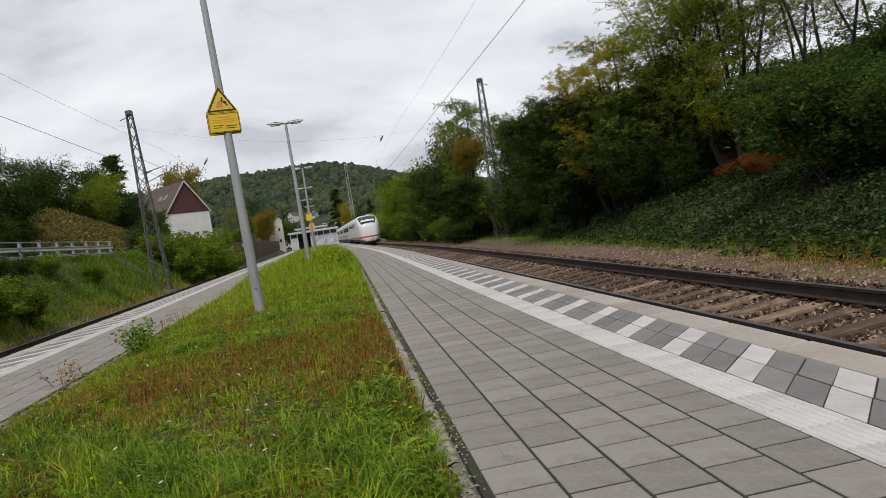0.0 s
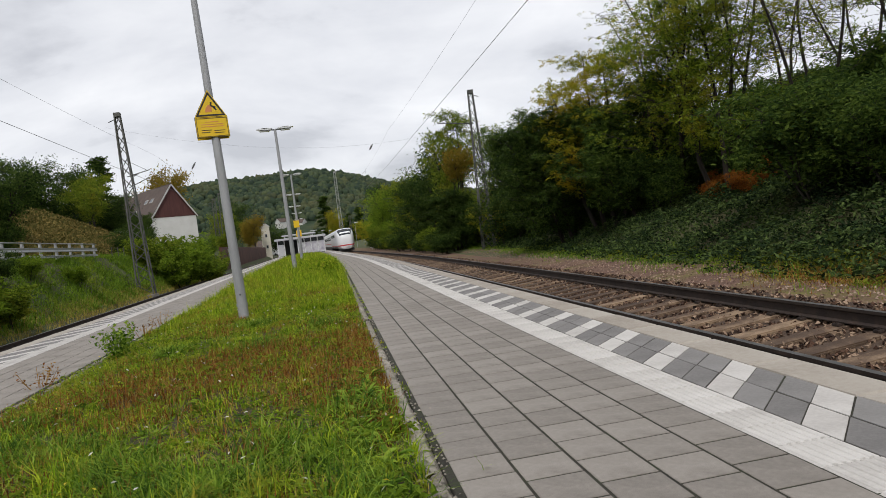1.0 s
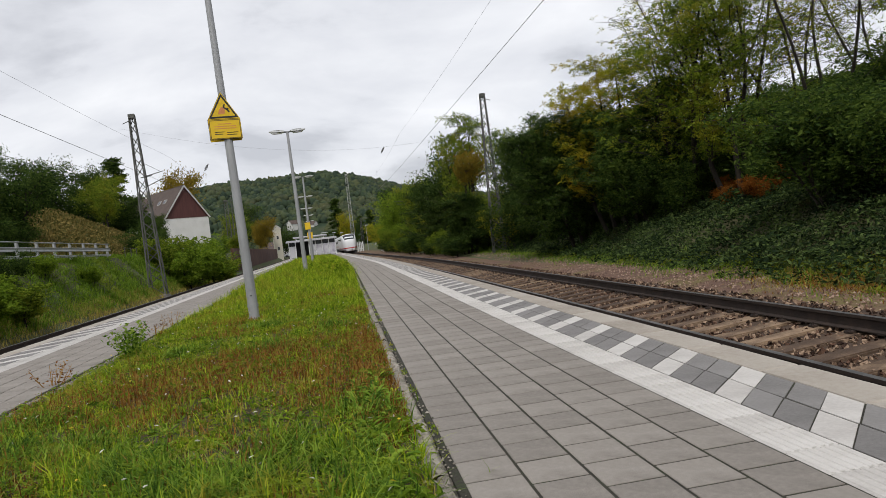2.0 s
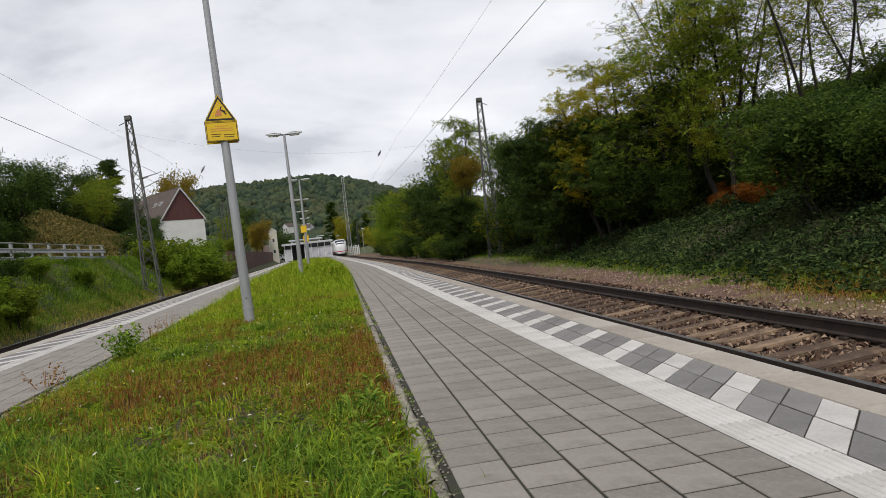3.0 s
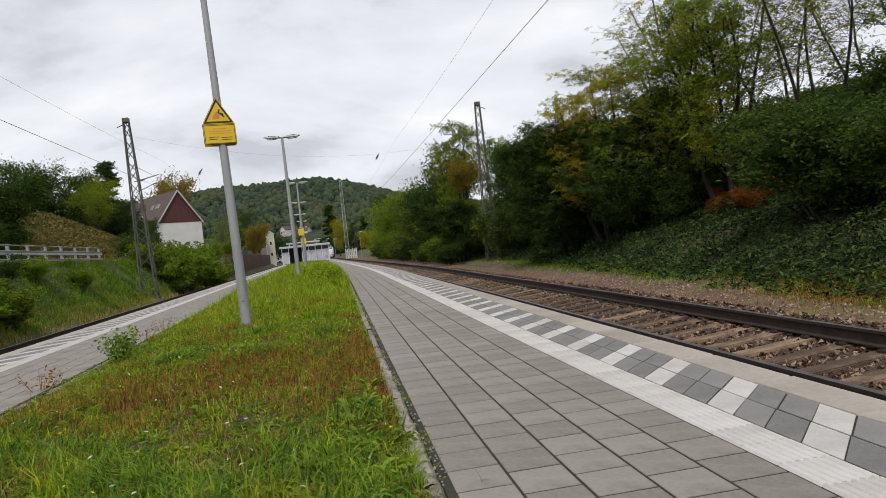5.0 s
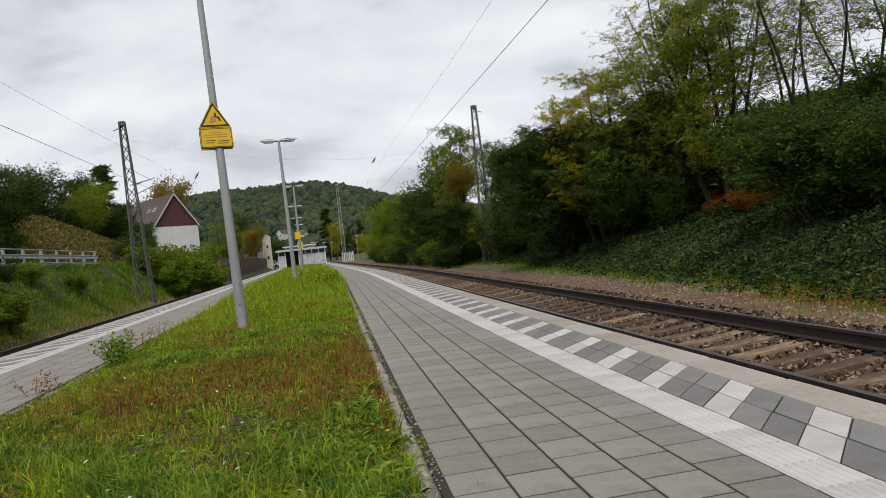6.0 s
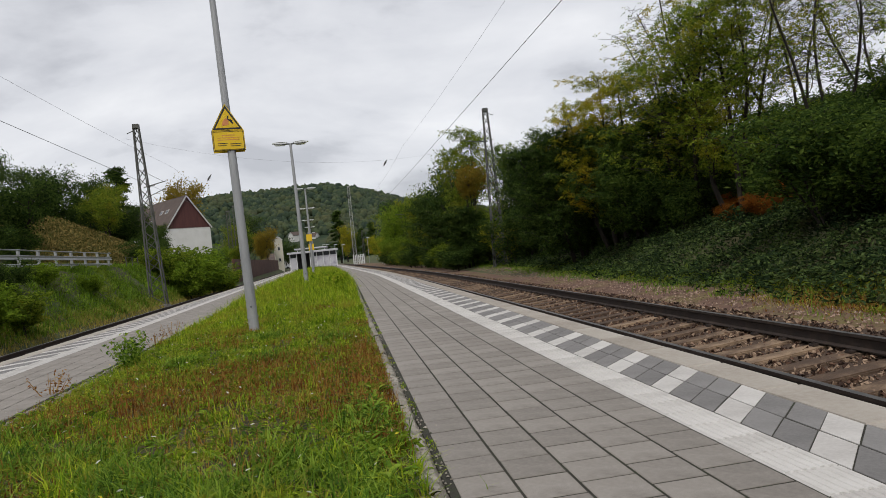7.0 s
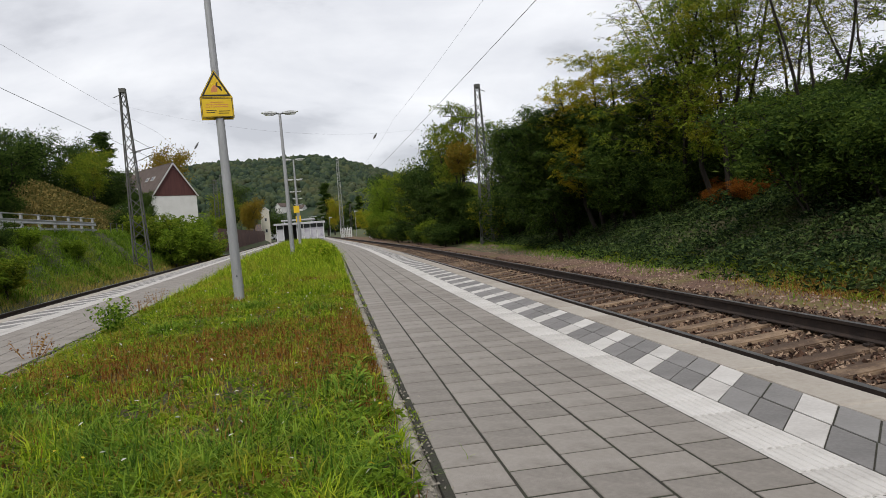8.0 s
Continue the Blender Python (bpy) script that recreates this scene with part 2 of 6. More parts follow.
TAWNY = leaf_material("tawny_creeper", [(0.06, 0.07, 0.016), (0.15, 0.125, 0.035), (0.27, 0.20, 0.065)], light=0.25)
FLOWER = material("pale_flower", [(0.6, 0.58, 0.5), (0.7, 0.68, 0.6)], 5, 0.7, through_light=0.2)
FLOWER_Y = material("yellow_flower", [(0.65, 0.5, 0.03), (0.75, 0.6, 0.05)], 5, 0.7, through_light=0.2)
# bluish greens: distance haze is mixed into the leaf colours
FOREST = leaf_material("hill_forest", [(0.020, 0.034, 0.022), (0.036, 0.055, 0.030), (0.062, 0.08, 0.036)], (0.075, 0.078, 0.035), 0.02, (0.52, 0.7), 0.0, 0.12)


# ---- mesh helpers ----
def link(name, data, mat, parent=None, label="", kind=""):
    ob = new(name, data)
    for m in (mat if isinstance(mat, (list, tuple)) else [mat]):
        if not any(x == m for x in data.materials):
            data.materials.append(m)
    ob.parent = parent
    return tagged(ob, label=label, kind=kind)


def part(name, bm, mat, parent=None, label="", kind="", smooth=False):
    data = bpy.data.meshes.new(name)
    bm.to_mesh(data)
    bm.free()
    if smooth:
        data.polygons.foreach_set("use_smooth", [True] * len(data.polygons))
    return link(name, data, mat, parent, label, kind)


def raw(name, verts, faces, mat, parent=None, label="", kind="", smooth=False, mats=None):
    data = bpy.data.meshes.new(name)
    data.from_pydata([tuple(v) for v in verts], [], [tuple(f) for f in faces])
    ob = link(name, data, mat, parent, label, kind)
    if mats is not None:
        data.polygons.foreach_set("material_index", mats)
    if smooth:
        data.polygons.foreach_set("use_smooth", [True] * len(data.polygons))
    data.update()
    return ob


def box(bm, x0, x1, y0, y1, z0, z1, m=None, bevel=0.0):
    made = bmesh.ops.create_cube(bm, size=1)["verts"]
    t = Matrix.Translation(((x0 + x1) / 2, (y0 + y1) / 2, (z0 + z1) / 2)) @ Matrix.Diagonal((x1 - x0, y1 - y0, z1 - z0, 1))
    bmesh.ops.transform(bm, matrix=t if m is None else m @ t, verts=made)
    if bevel:
        bmesh.ops.bevel(bm, geom=list({e for v in made for e in v.link_edges}), offset=bevel, segments=2, affect="EDGES")
    return made


def boxed(*args, **kw):
    bm = bmesh.new()
    box(bm, *args, **kw)
    return bm


def tube(bm, a, b, r0, r1=None, sides=8, caps=True):
    a, b = Vector(a), Vector(b)
    r1 = r0 if r1 is None else r1
    turn = (b - a).to_track_quat("Z", "Y").to_matrix().to_4x4()
    bmesh.ops.create_cone(bm, cap_ends=caps, segments=sides, radius1=r0, radius2=r1, depth=(b - a).length,
                          matrix=Matrix.Translation((a + b) / 2) @ turn)


def tubed(*args, **kw):
    bm = bmesh.new()
    tube(bm, *args, **kw)
    return bm


def empty(name, x=0, y=0, z=0, rz=0, **tags):
    ob = new(name)
    ob.matrix_basis = pose(x, y, z, 0, 0, rz)
    return tagged(ob, **tags)


# ---- the plan ----
def bend(y):
    """How far the platform, and the track beside it, has swung to the left at y."""
    s = y - 38
    d = -0.04 * (math.sqrt(s * s + 100) + s) / 2
    return d - (0.0012 * (y - 180) ** 2 if y > 180 else 0)


def left(y):
    """The other platform's edge."""
    return -8.15 - 0.036 * y


def ramp(v, table):
    for (a, za), (b, zb) in zip(table, table[1:]):
        if v <= b:
            return za + (zb - za) * max(0.0, (v - a)) / (b - a)
    return table[-1][1]


RIGHT_SLOPE = [(4.3, -0.66), (5.2, -0.56), (6.3, -0.5), (7.3, -0.3), (9, 0.7), (11, 1.25), (14, 2.2), (30, 8.6), (60, 10.5), (150, 12), (400, 12)]
LEFT_SLOPE = [(3.2, -0.66), (3.7, -0.45), (4.7, 0.45), (6.1, 2.0), (7, 2.1), (11.5, 2.2), (13, 2.8), (25, 9), (60, 15), (400, 16)]


def land(x, y):
    r = x - bend(min(y, 260)) - min(8.0, 0.08 * max(0.0, y - 8))
    if r > 4.3:
        far = max(0.35, 1 - max(0.0, y - 120) / 200)
        z = ramp(r, RIGHT_SLOPE)
        return z if z < 0 else z * far
    d = left(min(y, 260)) - x
    if d > 3.2:
        z = ramp(d, LEFT_SLOPE)
        return z if z < 0 else z * (1 - 0.6 * min(1.0, max(0.0, (y - 85) / 45)))
    return -0.66


def steps(*bands):
    out = []
    for a, b, n in bands:
        out += [a + (b - a) * i / n for i in range(n)]
    return out + [bands[-1][1]]


def build_ground():
    xs = steps((-2500, -200, 12), (-200, -60, 14), (-60, -20, 30), (-20, -8, 30), (-8, 5, 10), (5, 20, 40), (20, 60, 20), (60, 250, 14), (250, 2500, 12))
    ys = steps((-1500, -60, 10), (-60, -6, 12), (-6, 60, 90), (60, 220, 60), (220, 500, 20), (500, 3500, 14))
    rng = random.Random(5)
    verts, faces = [], []
    for y in ys:
        for x in xs:
            z = land(x, y)
            if z > -0.4:
                z += 0.25 * noise.noise((x * 0.35, y * 0.35, 0)) * min(1, (z + 0.4))
            verts.append((x, y, z))
    n = len(xs)
    for j in range(len(ys) - 1):
        for i in range(n - 1):
            a = j * n + i
            faces.append((a, a + 1, a + n + 1, a + n))
    tagged(raw("ground", verts, faces, GROUND, smooth=True), "soil ground with sparse grass along the railway", "ground", kind="structure")


build_ground()


# ---- platforms ----
def prism(corners, z0, z1, gap=0.004, lip=0.004):
    """A slab over four corners (counter-clockwise), drawn in by the joint, with a small chamfer round the top."""
    cx, cy = sum(c[0] for c in corners) / 4, sum(c[1] for c in corners) / 4

    def inset(d):
        out = []
        for x, y in corners:
            vx, vy = x - cx, y - cy
            s = 1 - d * 1.41 / math.hypot(vx, vy)
            out.append((cx + vx * s, cy + vy * s))
        return out
    v = [(x, y, z0) for x, y in inset(gap)] + [(x, y, z1 - lip) for x, y in inset(gap)] + [(x, y, z1) for x, y in inset(gap + lip)]
    f = [(8, 9, 10, 11)] + [(a + k, (a + 1) % 4 + k, (a + 1) % 4 + k + 4, a + k + 4) for k in (0, 4) for a in range(4)]
    return v, f


def ridged(x0, x1, y0, y1, z):
    """A tactile slab with ribs along the platform."""
    v, f = prism([(x0, y0), (x1, y0), (x1, y1), (x0, y1)], z - 0.06, z)
    n, w = 6, (x1 - x0 - 0.02) / 6
    for i in range(n):
        a = x0 + 0.012 + i * w
        k = len(v)
        v += [(a, y0 + 0.006, z), (a + w * 0.62, y0 + 0.006, z), (a + w * 0.62, y1 - 0.006, z), (a, y1 - 0.006, z)]
        v += [(a + w * 0.1, y0 + 0.008, z + 0.005), (a + w * 0.5, y0 + 0.008, z + 0.005), (a + w * 0.5, y1 - 0.008, z + 0.005), (a + w * 0.1, y1 - 0.008, z + 0.005)]
        f += [(k + 4, k + 5, k + 6, k + 7)] + [(k + j, k + (j + 1) % 4, k + (j + 1) % 4 + 4, k + j + 4) for j in range(4)]
    return v, f


def build_platform(name, shift, y_near, y_far, y_parts, side, mirror, label):
    """Paving of one platform edge. shift(y): the line between tactile strip and hatching; mirror -1 turns it over to the other track."""
    rng = random.Random(side)
    top = tagged(empty(name), label, "platform", kind="structure")
    far = {k: ([], []) for k in ("paver", "dark", "white", "tactile", "coping")}
    shared = {}

    def put(kind, key, mats, corners_v, x, y, tilt=True):
        """One piece, as its own object near the camera, else joined with the rest."""
        v, f = corners_v
        dz = rng.uniform(-0.0008, 0.0012)
        if -3.0 < y < y_parts:
            if key not in shared:
                data = bpy.data.meshes.new(kind)
                data.from_pydata(v, [], f)
                data.materials.append(mats)
                shared[key] = data
            ob = new(kind, shared[key])
            ob.parent = top
            ob.matrix_basis = pose(x, y, dz, rng.uniform(-0.12, 0.12), rng.uniform(-0.08, 0.08), rng.uniform(-0.35, 0.35))
        else:
            store = far[{"paver": "paver", "dark_tile": "dark", "white_tile": "white", "tactile_slab": "tactile", "coping_slab": "coping"}[kind]]
            k = len(store[0])
            store[0].extend((a + x, b + y, c + dz) for a, b, c in v)
            store[1].extend(tuple(i + k for i in g) for g in f)

    def order(c):
        return c if mirror > 0 else [(-a, b) for a, b in reversed(c)]

    G = 0.3
    n = int((y_far - y_near) / G)
    sq = order([(-0.149, -0.1568), (0.149, -0.1568), (0.149, 0.1568), (-0.149, 0.1568)])
    starts = (-0.903, -0.677, -0.823, -0.648, -0.817)    # where a cross joint lies in each row of pavers
    for c, first in enumerate(starts):
        y = first + 0.1568 - 0.3136 * int((first - y_near) / 0.3136)
        while y < y_far:
            put("paver", "p", PAVER, prism(sq, -0.06, 0, 0.0085, 0.003), shift(y) + mirror * (-0.4225 - 0.2975 * c), y)
            y += 0.3136
    for i in range(n):
        y = y_near + i * G
        sx = shift(y)
        put("tactile_slab", "t", WHITE_TILE, ridged(-0.146, 0.146, -0.15, 0.15, 0.0), sx - mirror * 0.128, y + 0.08)
        for row in (0, 1):
            b, e = 0.018 + 0.274 * row, 0.292 + 0.274 * row
            k = 0.28 * mirror
            a = k * row
            c4 = order([(b, a - 0.15), (e, a + k - 0.15), (e, a + k + 0.15), (b, a + 0.15)])
            kind = "white_tile" if i % 3 == 0 else "dark_tile"
            put(kind, kind + str(row), WHITE_TILE if i % 3 == 0 else DARK_TILE, prism(c4, -0.06, 0, 0.0055, 0.002), sx, y)
    for i in range(int((y_far - y_near) / 1.0)):
        y = y_near + i * 1.0 + 0.5
        put("coping_slab", "c", COPING, prism(order([(0.567, -0.5), (0.885, -0.5), (0.885, 0.5), (0.567, 0.5)]), -0.14, 0.002, 0.006, 0.012), shift(y), y)
    for kind, mat in (("paver", PAVER_FAR), ("dark", DARK_TILE_FAR), ("white", WHITE_TILE_FAR), ("tactile", WHITE_TILE_FAR), ("coping", COPING)):
        if far[kind][0]:
            raw({"paver": "far_pavers", "dark": "far_dark_tiles", "white": "far_white_tiles", "tactile": "far_tactile_slabs", "coping": "far_coping"}[kind],
                *far[kind], mat, top, kind="stuff")
    # bed of the slabs and the front wall, and the kerb on the planted side
    ys = [y_near - 1 + k * 3 for k in range(int((y_far - y_near + 2) / 3) + 1)]
    v, f = [], []
    prof = [(-1.80, -0.5), (-1.80, -0.0045), (0.562, -0.0045), (0.562, -0.1), (0.80, -0.1), (0.80, -0.7)]
    for y in ys:
        v += [(shift(y) + mirror * a, y, b) for a, b in prof]
    for j in range(len(ys) - 1):
        for k in range(len(prof) - 1):
            a = j * 6 + k
            f.append((a, a + 1, a + 7, a + 6) if mirror < 0 else (a + 6, a + 7, a + 1, a))
    raw("platform_bed", v, f, JOINT, top, "dark gritty joints and front wall")
    kerb = None
    for i in range(int((min(y_far, 60) - y_near) / 1.0)):
        y = y_near + i + 0.5
        if kerb is None:
            bm = bmesh.new()
            bmesh.ops.create_grid(bm, x_segments=4, y_segments=24, size=0.5)
            for q in bm.verts:
                e = abs(q.co.x) / 0.5
                q.co.x *= 0.11 * (1 + 0.5 * noise.noise((q.co.y * 7, q.co.x * 3, 1)))
                q.co.z = 0.014 * noise.noise((q.co.y * 9, q.co.x * 20, 5)) - 0.045 * e ** 8 - 0.004
            kerb = part("kerb_stone", bm, KERB, top)
            ob = kerb
        else:
            ob = new("kerb_stone", kerb.data)
            ob.parent = top
        ob.matrix_basis = pose(shift(y) - mirror * 1.852, y, rng.uniform(-0.012, 0.012), rng.uniform(-0.6, 0.6), rng.uniform(-3, 3), rng.choice((0, 180)) + rng.uniform(-0.8, 0.8))
    return top


build_platform("platform", bend, -22.65, 175, 8.5, 3, 1, "island platform edge paved in grey slabs with white tactile strip")
build_platform("platform_far_side", lambda y: left(y) + 0.88, -20.85, 150, -99.0, 4, -1, "second platform edge in grey slabs with hatched white bars")


# ---- tracks ----
def rail_mesh(line, z_of, ys, name, parent):
    prof = [(-0.036, 0), (0.036, 0), (0.036, -0.035), (0.009, -0.05), (0.009, -0.145), (0.07, -0.16), (0.07, -0.172), (-0.07, -0.172), (-0.07, -0.16), (-0.009, -0.145),
            (-0.009, -0.05), (-0.036, -0.035)]
    n = len(prof)
    v, f, mi = [], [], []
    for y in ys:
        v += [(line(y) + a, y, z_of(y) + b) for a, b in prof]
    for j in range(len(ys) - 1):
        for k in range(n):
            a, b = j * n + k, j * n + (k + 1) % n
            f.append((b, a, a + n, b + n))
            mi.append(1 if k == 0 else 0)
    return raw(name, v, f, [RAIL_SIDE, RAIL_TOP], parent, mats=mi)


def build_track(name, near_x, far_x, near_z, far_z, label, y0, y1, loose_to, seed):
    rng = random.Random(seed)
    top = tagged(empty(name), label, "railway track", kind="structure")
    ys = steps((y0, 60, 30), (60, y1, 40))
    rail_mesh(near_x, lambda y: near_z, ys, "rail", top)
    rail_mesh(far_x, lambda y: far_z, ys, "rail", top)
    sgn = 1 if far_x(0) > near_x(0) else -1
    mid = lambda y: (near_x(y) + far_x(y)) / 2
    slope = (far_z - near_z) / (far_x(0) - near_x(0))
    zc = (near_z + far_z) / 2 - 0.185
    # bed
    v, f = [], []
    prof = [(-2.3, -0.28), (-1.55, -0.015), (-0.72, -0.035), (0, -0.055), (0.72, -0.035), (1.55, -0.015), (2.3, -0.42)]
    for y in ys:
        v += [(mid(y) + a, y, zc + b + a * slope) for a, b in prof]
    for j in range(len(ys) - 1):
        for k in range(6):
            a = j * 7 + k
            f.append((a, a + 1, a + 8, a + 7))
    raw("ballast_bed", v, f, BALLAST_BED, top, smooth=True)
    base = None
    fast = None
    y = y0 + 0.3
    tilt = -math.degrees(math.atan(slope))
    while y < min(y1, 110):
        if base is None:
            bm = boxed(-1.3, 1.3, -0.13, 0.13, -0.16, 0.0, bevel=0.015)
            for vv in bm.verts:
                if vv.co.z > -0.05 and abs(vv.co.x) < 0.45:
                    vv.co.z -= 0.03
            base = part("sleeper", bm, SLEEPER, top)
            ob = base
        else:
            ob = new("sleeper", base.data)
            ob.parent = top
        ob.matrix_basis = pose(mid(y), y, zc - 0.008, 0, tilt, rng.uniform(-0.6, 0.6))
        if y < 30:
            for s in (-0.74, 0.74):
                for dd in (-0.11, 0.11):
                    if fast is None:
                        bm = boxed(-0.035, 0.035, -0.05, 0.05, -0.01, 0.02, bevel=0.006)
                        tube(bm, (0, 0, 0), (0, 0, 0.05), 0.018, sides=6)
                        fast = part("rail_clip", bm, RAIL_SIDE, ob)
                        c = fast
                    else:
                        c = new("rail_clip", fast.data)
                        c.parent = ob
                    c.matrix_basis = pose(s + dd, 0, 0.012)
        y += 0.6
    # loose stones
    v, f = [], []
    tetra = [Vector(p) for p in ((1, 0, -0.4), (-0.5, 0.86, -0.4), (-0.5, -0.86, -0.4), (0.2, 0.1, 0.9), (-0.6, 0.5, 0.5), (0.7, -0.4, 0.5))]
    tf = [(0, 1, 4), (1, 2, 4), (2, 0, 5), (0, 3, 5), (0, 4, 3), (3, 4, 5), (2, 5, 4)]
    for i in range(loose_to):
        y = -5 + 53 * rng.random() ** 1.5
        a = rng.uniform(-1.9, 2.25)
        ph = ((y - y0 - 0.3) / 0.6) % 1.0
        if 0.25 > min(ph, 1 - ph) and abs(a) < 1.28 and rng.random() < 0.25:
            continue
        r = rng.uniform(0.02, 0.042)
        z = zc + a * slope + ramp(a, prof) + r * 0.35
        e = Euler((rng.random() * 6, rng.random() * 6, rng.random() * 6)).to_matrix()
        k = len(v)
        sx, sy, sz = rng.uniform(0.7, 1.3), rng.uniform(0.7, 1.3), rng.uniform(0.6, 1)
        for p in tetra:
            q = e @ Vector((p.x * sx, p.y * sy, p.z * sz)) * r
            v.append((mid(y) + a + q.x, y + q.y, z + q.z))
        f += [tuple(k + j for j in t) for t in tf]
    raw("ballast_stones", v, f, BALLAST, top, "loose brown ballast stones", kind="stuff")
    return top


NEAR_RAIL, FAR_RAIL = 1.95, 3.43
build_track("railway_track", lambda y: NEAR_RAIL + bend(y), lambda y: FAR_RAIL + bend(y), -0.36, -0.235, "canted railway track on brown ballast with worn sleepers", -22, 330, 42000, 11)
build_track("railway_track_far_side", lambda y: left(y) - 1.0, lambda y: left(y) - 2.5, -0.38, -0.38, "second railway track between platform and grassy bank", -22, 200, 2500, 12)


def build_verge():
    """Gravel path beyond the track."""
    v, f = [], []
    ys = steps((-22, 60, 54), (60, 200, 30))
    edge = lambda y: bend(y) + min(8.0, 0.08 * max(0.0, y - 8))
    for y in ys:
        for a in (0, 0.25, 0.5, 0.75, 1.0):
            wide = 7.0 - 1.6 * min(1, max(0, (y - 10) / 20)) + 0.3 * noise.noise((y * 0.5, 0, 2))
            x = 4.2 + bend(y) + a * (wide + edge(y) * 0.5 - bend(y) * 0.5 - 4.2)
            v.append((x, y, land(x, y) + 0.03 + 0.02 * noise.noise((x, y * 0.6, 3))))
    for j in range(len(ys) - 1):
        for k in range(4):
            a = j * 5 + k
            f.append((a, a + 1, a + 6, a + 5))
    tagged(raw("gravel_verge", v, f, GRAVEL, smooth=True), "reddish-brown gravel verge beside the track", "verge", kind="structure")
    rng = random.Random(8)
    v, f = [], []
    for i in range(9000):
        y = 1 + 45 * rng.random() ** 1.4
        x = rng.uniform(4.4, 7.2) + edge(y)
        r = rng.uniform(0.012, 0.034)
        z = land(x, y) + 0.035
        k = len(v)
        t = rng.random() * 6.3
        for j in range(4):
            v.append((x + r * math.cos(t + j * 1.57) * rng.uniform(0.6, 1.2), y + r * math.sin(t + j * 1.57), z))
        v.append((x, y, z + r))
        f += [(k, k + 1, k + 4), (k + 1, k + 2, k + 4), (k + 2, k + 3, k + 4), (k + 3, k, k + 4)]
    tagged(raw("gravel_stones", v, f, PEBBLE), "scattered small stones on the verge", "gravel", kind="stuff")


build_verge()


# ---- grass median ----
def median_edges(y):
    return left(y) + 0.88 + 1.9 + 0.0, bend(y) - 1.92


def median_z(x, y):
    a, b = median_edges(y)
    u = min(1, max(0, (x - a) / max(0.5, b - a)))
    m = math.sin(u * math.pi) ** 0.6
    return -0.03 + m * (0.04 + 0.24 * min(1, max(0, (y - 9) / 12))) + 0.025 * noise.noise((x * 2, y * 2, 1)) * m


def build_median():
    ys = steps((-22, -5.5, 20), (-5.5, 12, 60), (12, 60, 60), (60, 128, 20))
    v, f = [], []
    n = 16
    for y in ys:
        a, b = median_edges(y)
        for k in range(n + 1):
            x = a + (b - a) * k / n
            v.append((x, y, median_z(x, y)))
    for j in range(len(ys) - 1):
        for k in range(n):
            a = j * (n + 1) + k
            f.append((a, a + 1, a + n + 2, a + n + 1))
    tagged(raw("median_ground", v, f, SOIL, smooth=True), "mossy soil of the planted strip between platforms", "ground", kind="structure")


build_median()


def blades(name, label, category, mat, count, place, height, width, lean, seed, joints=2):
    """Blades of grass as narrow bent strips; place(rng) gives the foot or None, height(rng, x, y) its length."""
    rng = random.Random(seed)
    v, f = [], []
    for i in range(count):
        p = place(rng)
        if p is None:
            continue
        x, y, z = p
        h, t, l = height(rng, x, y), rng.random() * 6.283, rng.uniform(0.1, lean)
        w = width * (1 + max(0, y) * 0.06) * rng.uniform(0.7, 1.3) / 2
        cx, cy = math.cos(t), math.sin(t)
        dx, dy = -cy, cx
        k = len(v)
        for j in range(joints + 1):
            s = j / joints
            b = l * s * s * h
            hh = h * s * (1 - 0.25 * l * s)
            ww = w * (1 - s) + 0.0005
            if j < joints:
                v += [(x + dx * b - cx * ww, y + dy * b - cy * ww, z + hh), (x + dx * b + cx * ww, y + dy * b + cy * ww, z + hh)]
            else:
                v.append((x + dx * b, y + dy * b, z + hh))
        for j in range(joints - 1):
            f.append((k + 2 * j, k + 2 * j + 1, k + 2 * j + 3, k + 2 * j + 2))
        f.append((k + 2 * joints - 2, k + 2 * joints - 1, k + 2 * joints))
    return tagged(raw(name, v, f, mat), label, category, kind="stuff")


def on_median(y0, y1, power, spill=0.05, keep=None):
    def place(rng):
        y = y0 + (y1 - y0) * rng.random() ** power
        a, b = median_edges(y)
        x = rng.uniform(a - spill, b + spill * 0.6)
        if keep and not keep(rng, x, y):
            return None
        return x, y, median_z(x, y) - 0.01
    return place


def red_patch(x, y):
    """Where the red-stemmed weeds grow thick: patches in a broad band across the strip, and along the kerb."""
    n = noise.noise((x * 0.8, y * 0.6, 7)) * 0.9 + noise.noise((x * 2.1, y * 1.7, 2)) * 0.7
    core = math.exp(-((x + 4.1) / 1.1) ** 2 - ((y - 2.8) / 1.3) ** 2) + 0.7 * math.exp(-((x + 2.7) / 0.7) ** 2 - ((y - 4.0) / 1.8) ** 2)
    band = math.exp(-((y - 2.6 - 0.25 * (x + 4)) / 3.2) ** 2)
    rim = max(0.0, 1 - abs(x - (bend(y) - 2.1)) / 0.35) * (1 if 0.4 < y < 7 else 0)
    return n * 0.85 + band * 0.42 + core * 0.5 + rim * 0.7 - 0.1


def sparse(x, y):
    """A thin, dry part of the sward towards the kerb."""
    return math.exp(-((x + 2.8) / 0.6) ** 2 - ((y - 0.7) / 1.3) ** 2)


def clump(x, y):
    return noise.noise((x * 3.2, y * 2.6, 4)) * 0.7 + noise.noise((x * 8, y * 7, 6)) * 0.6


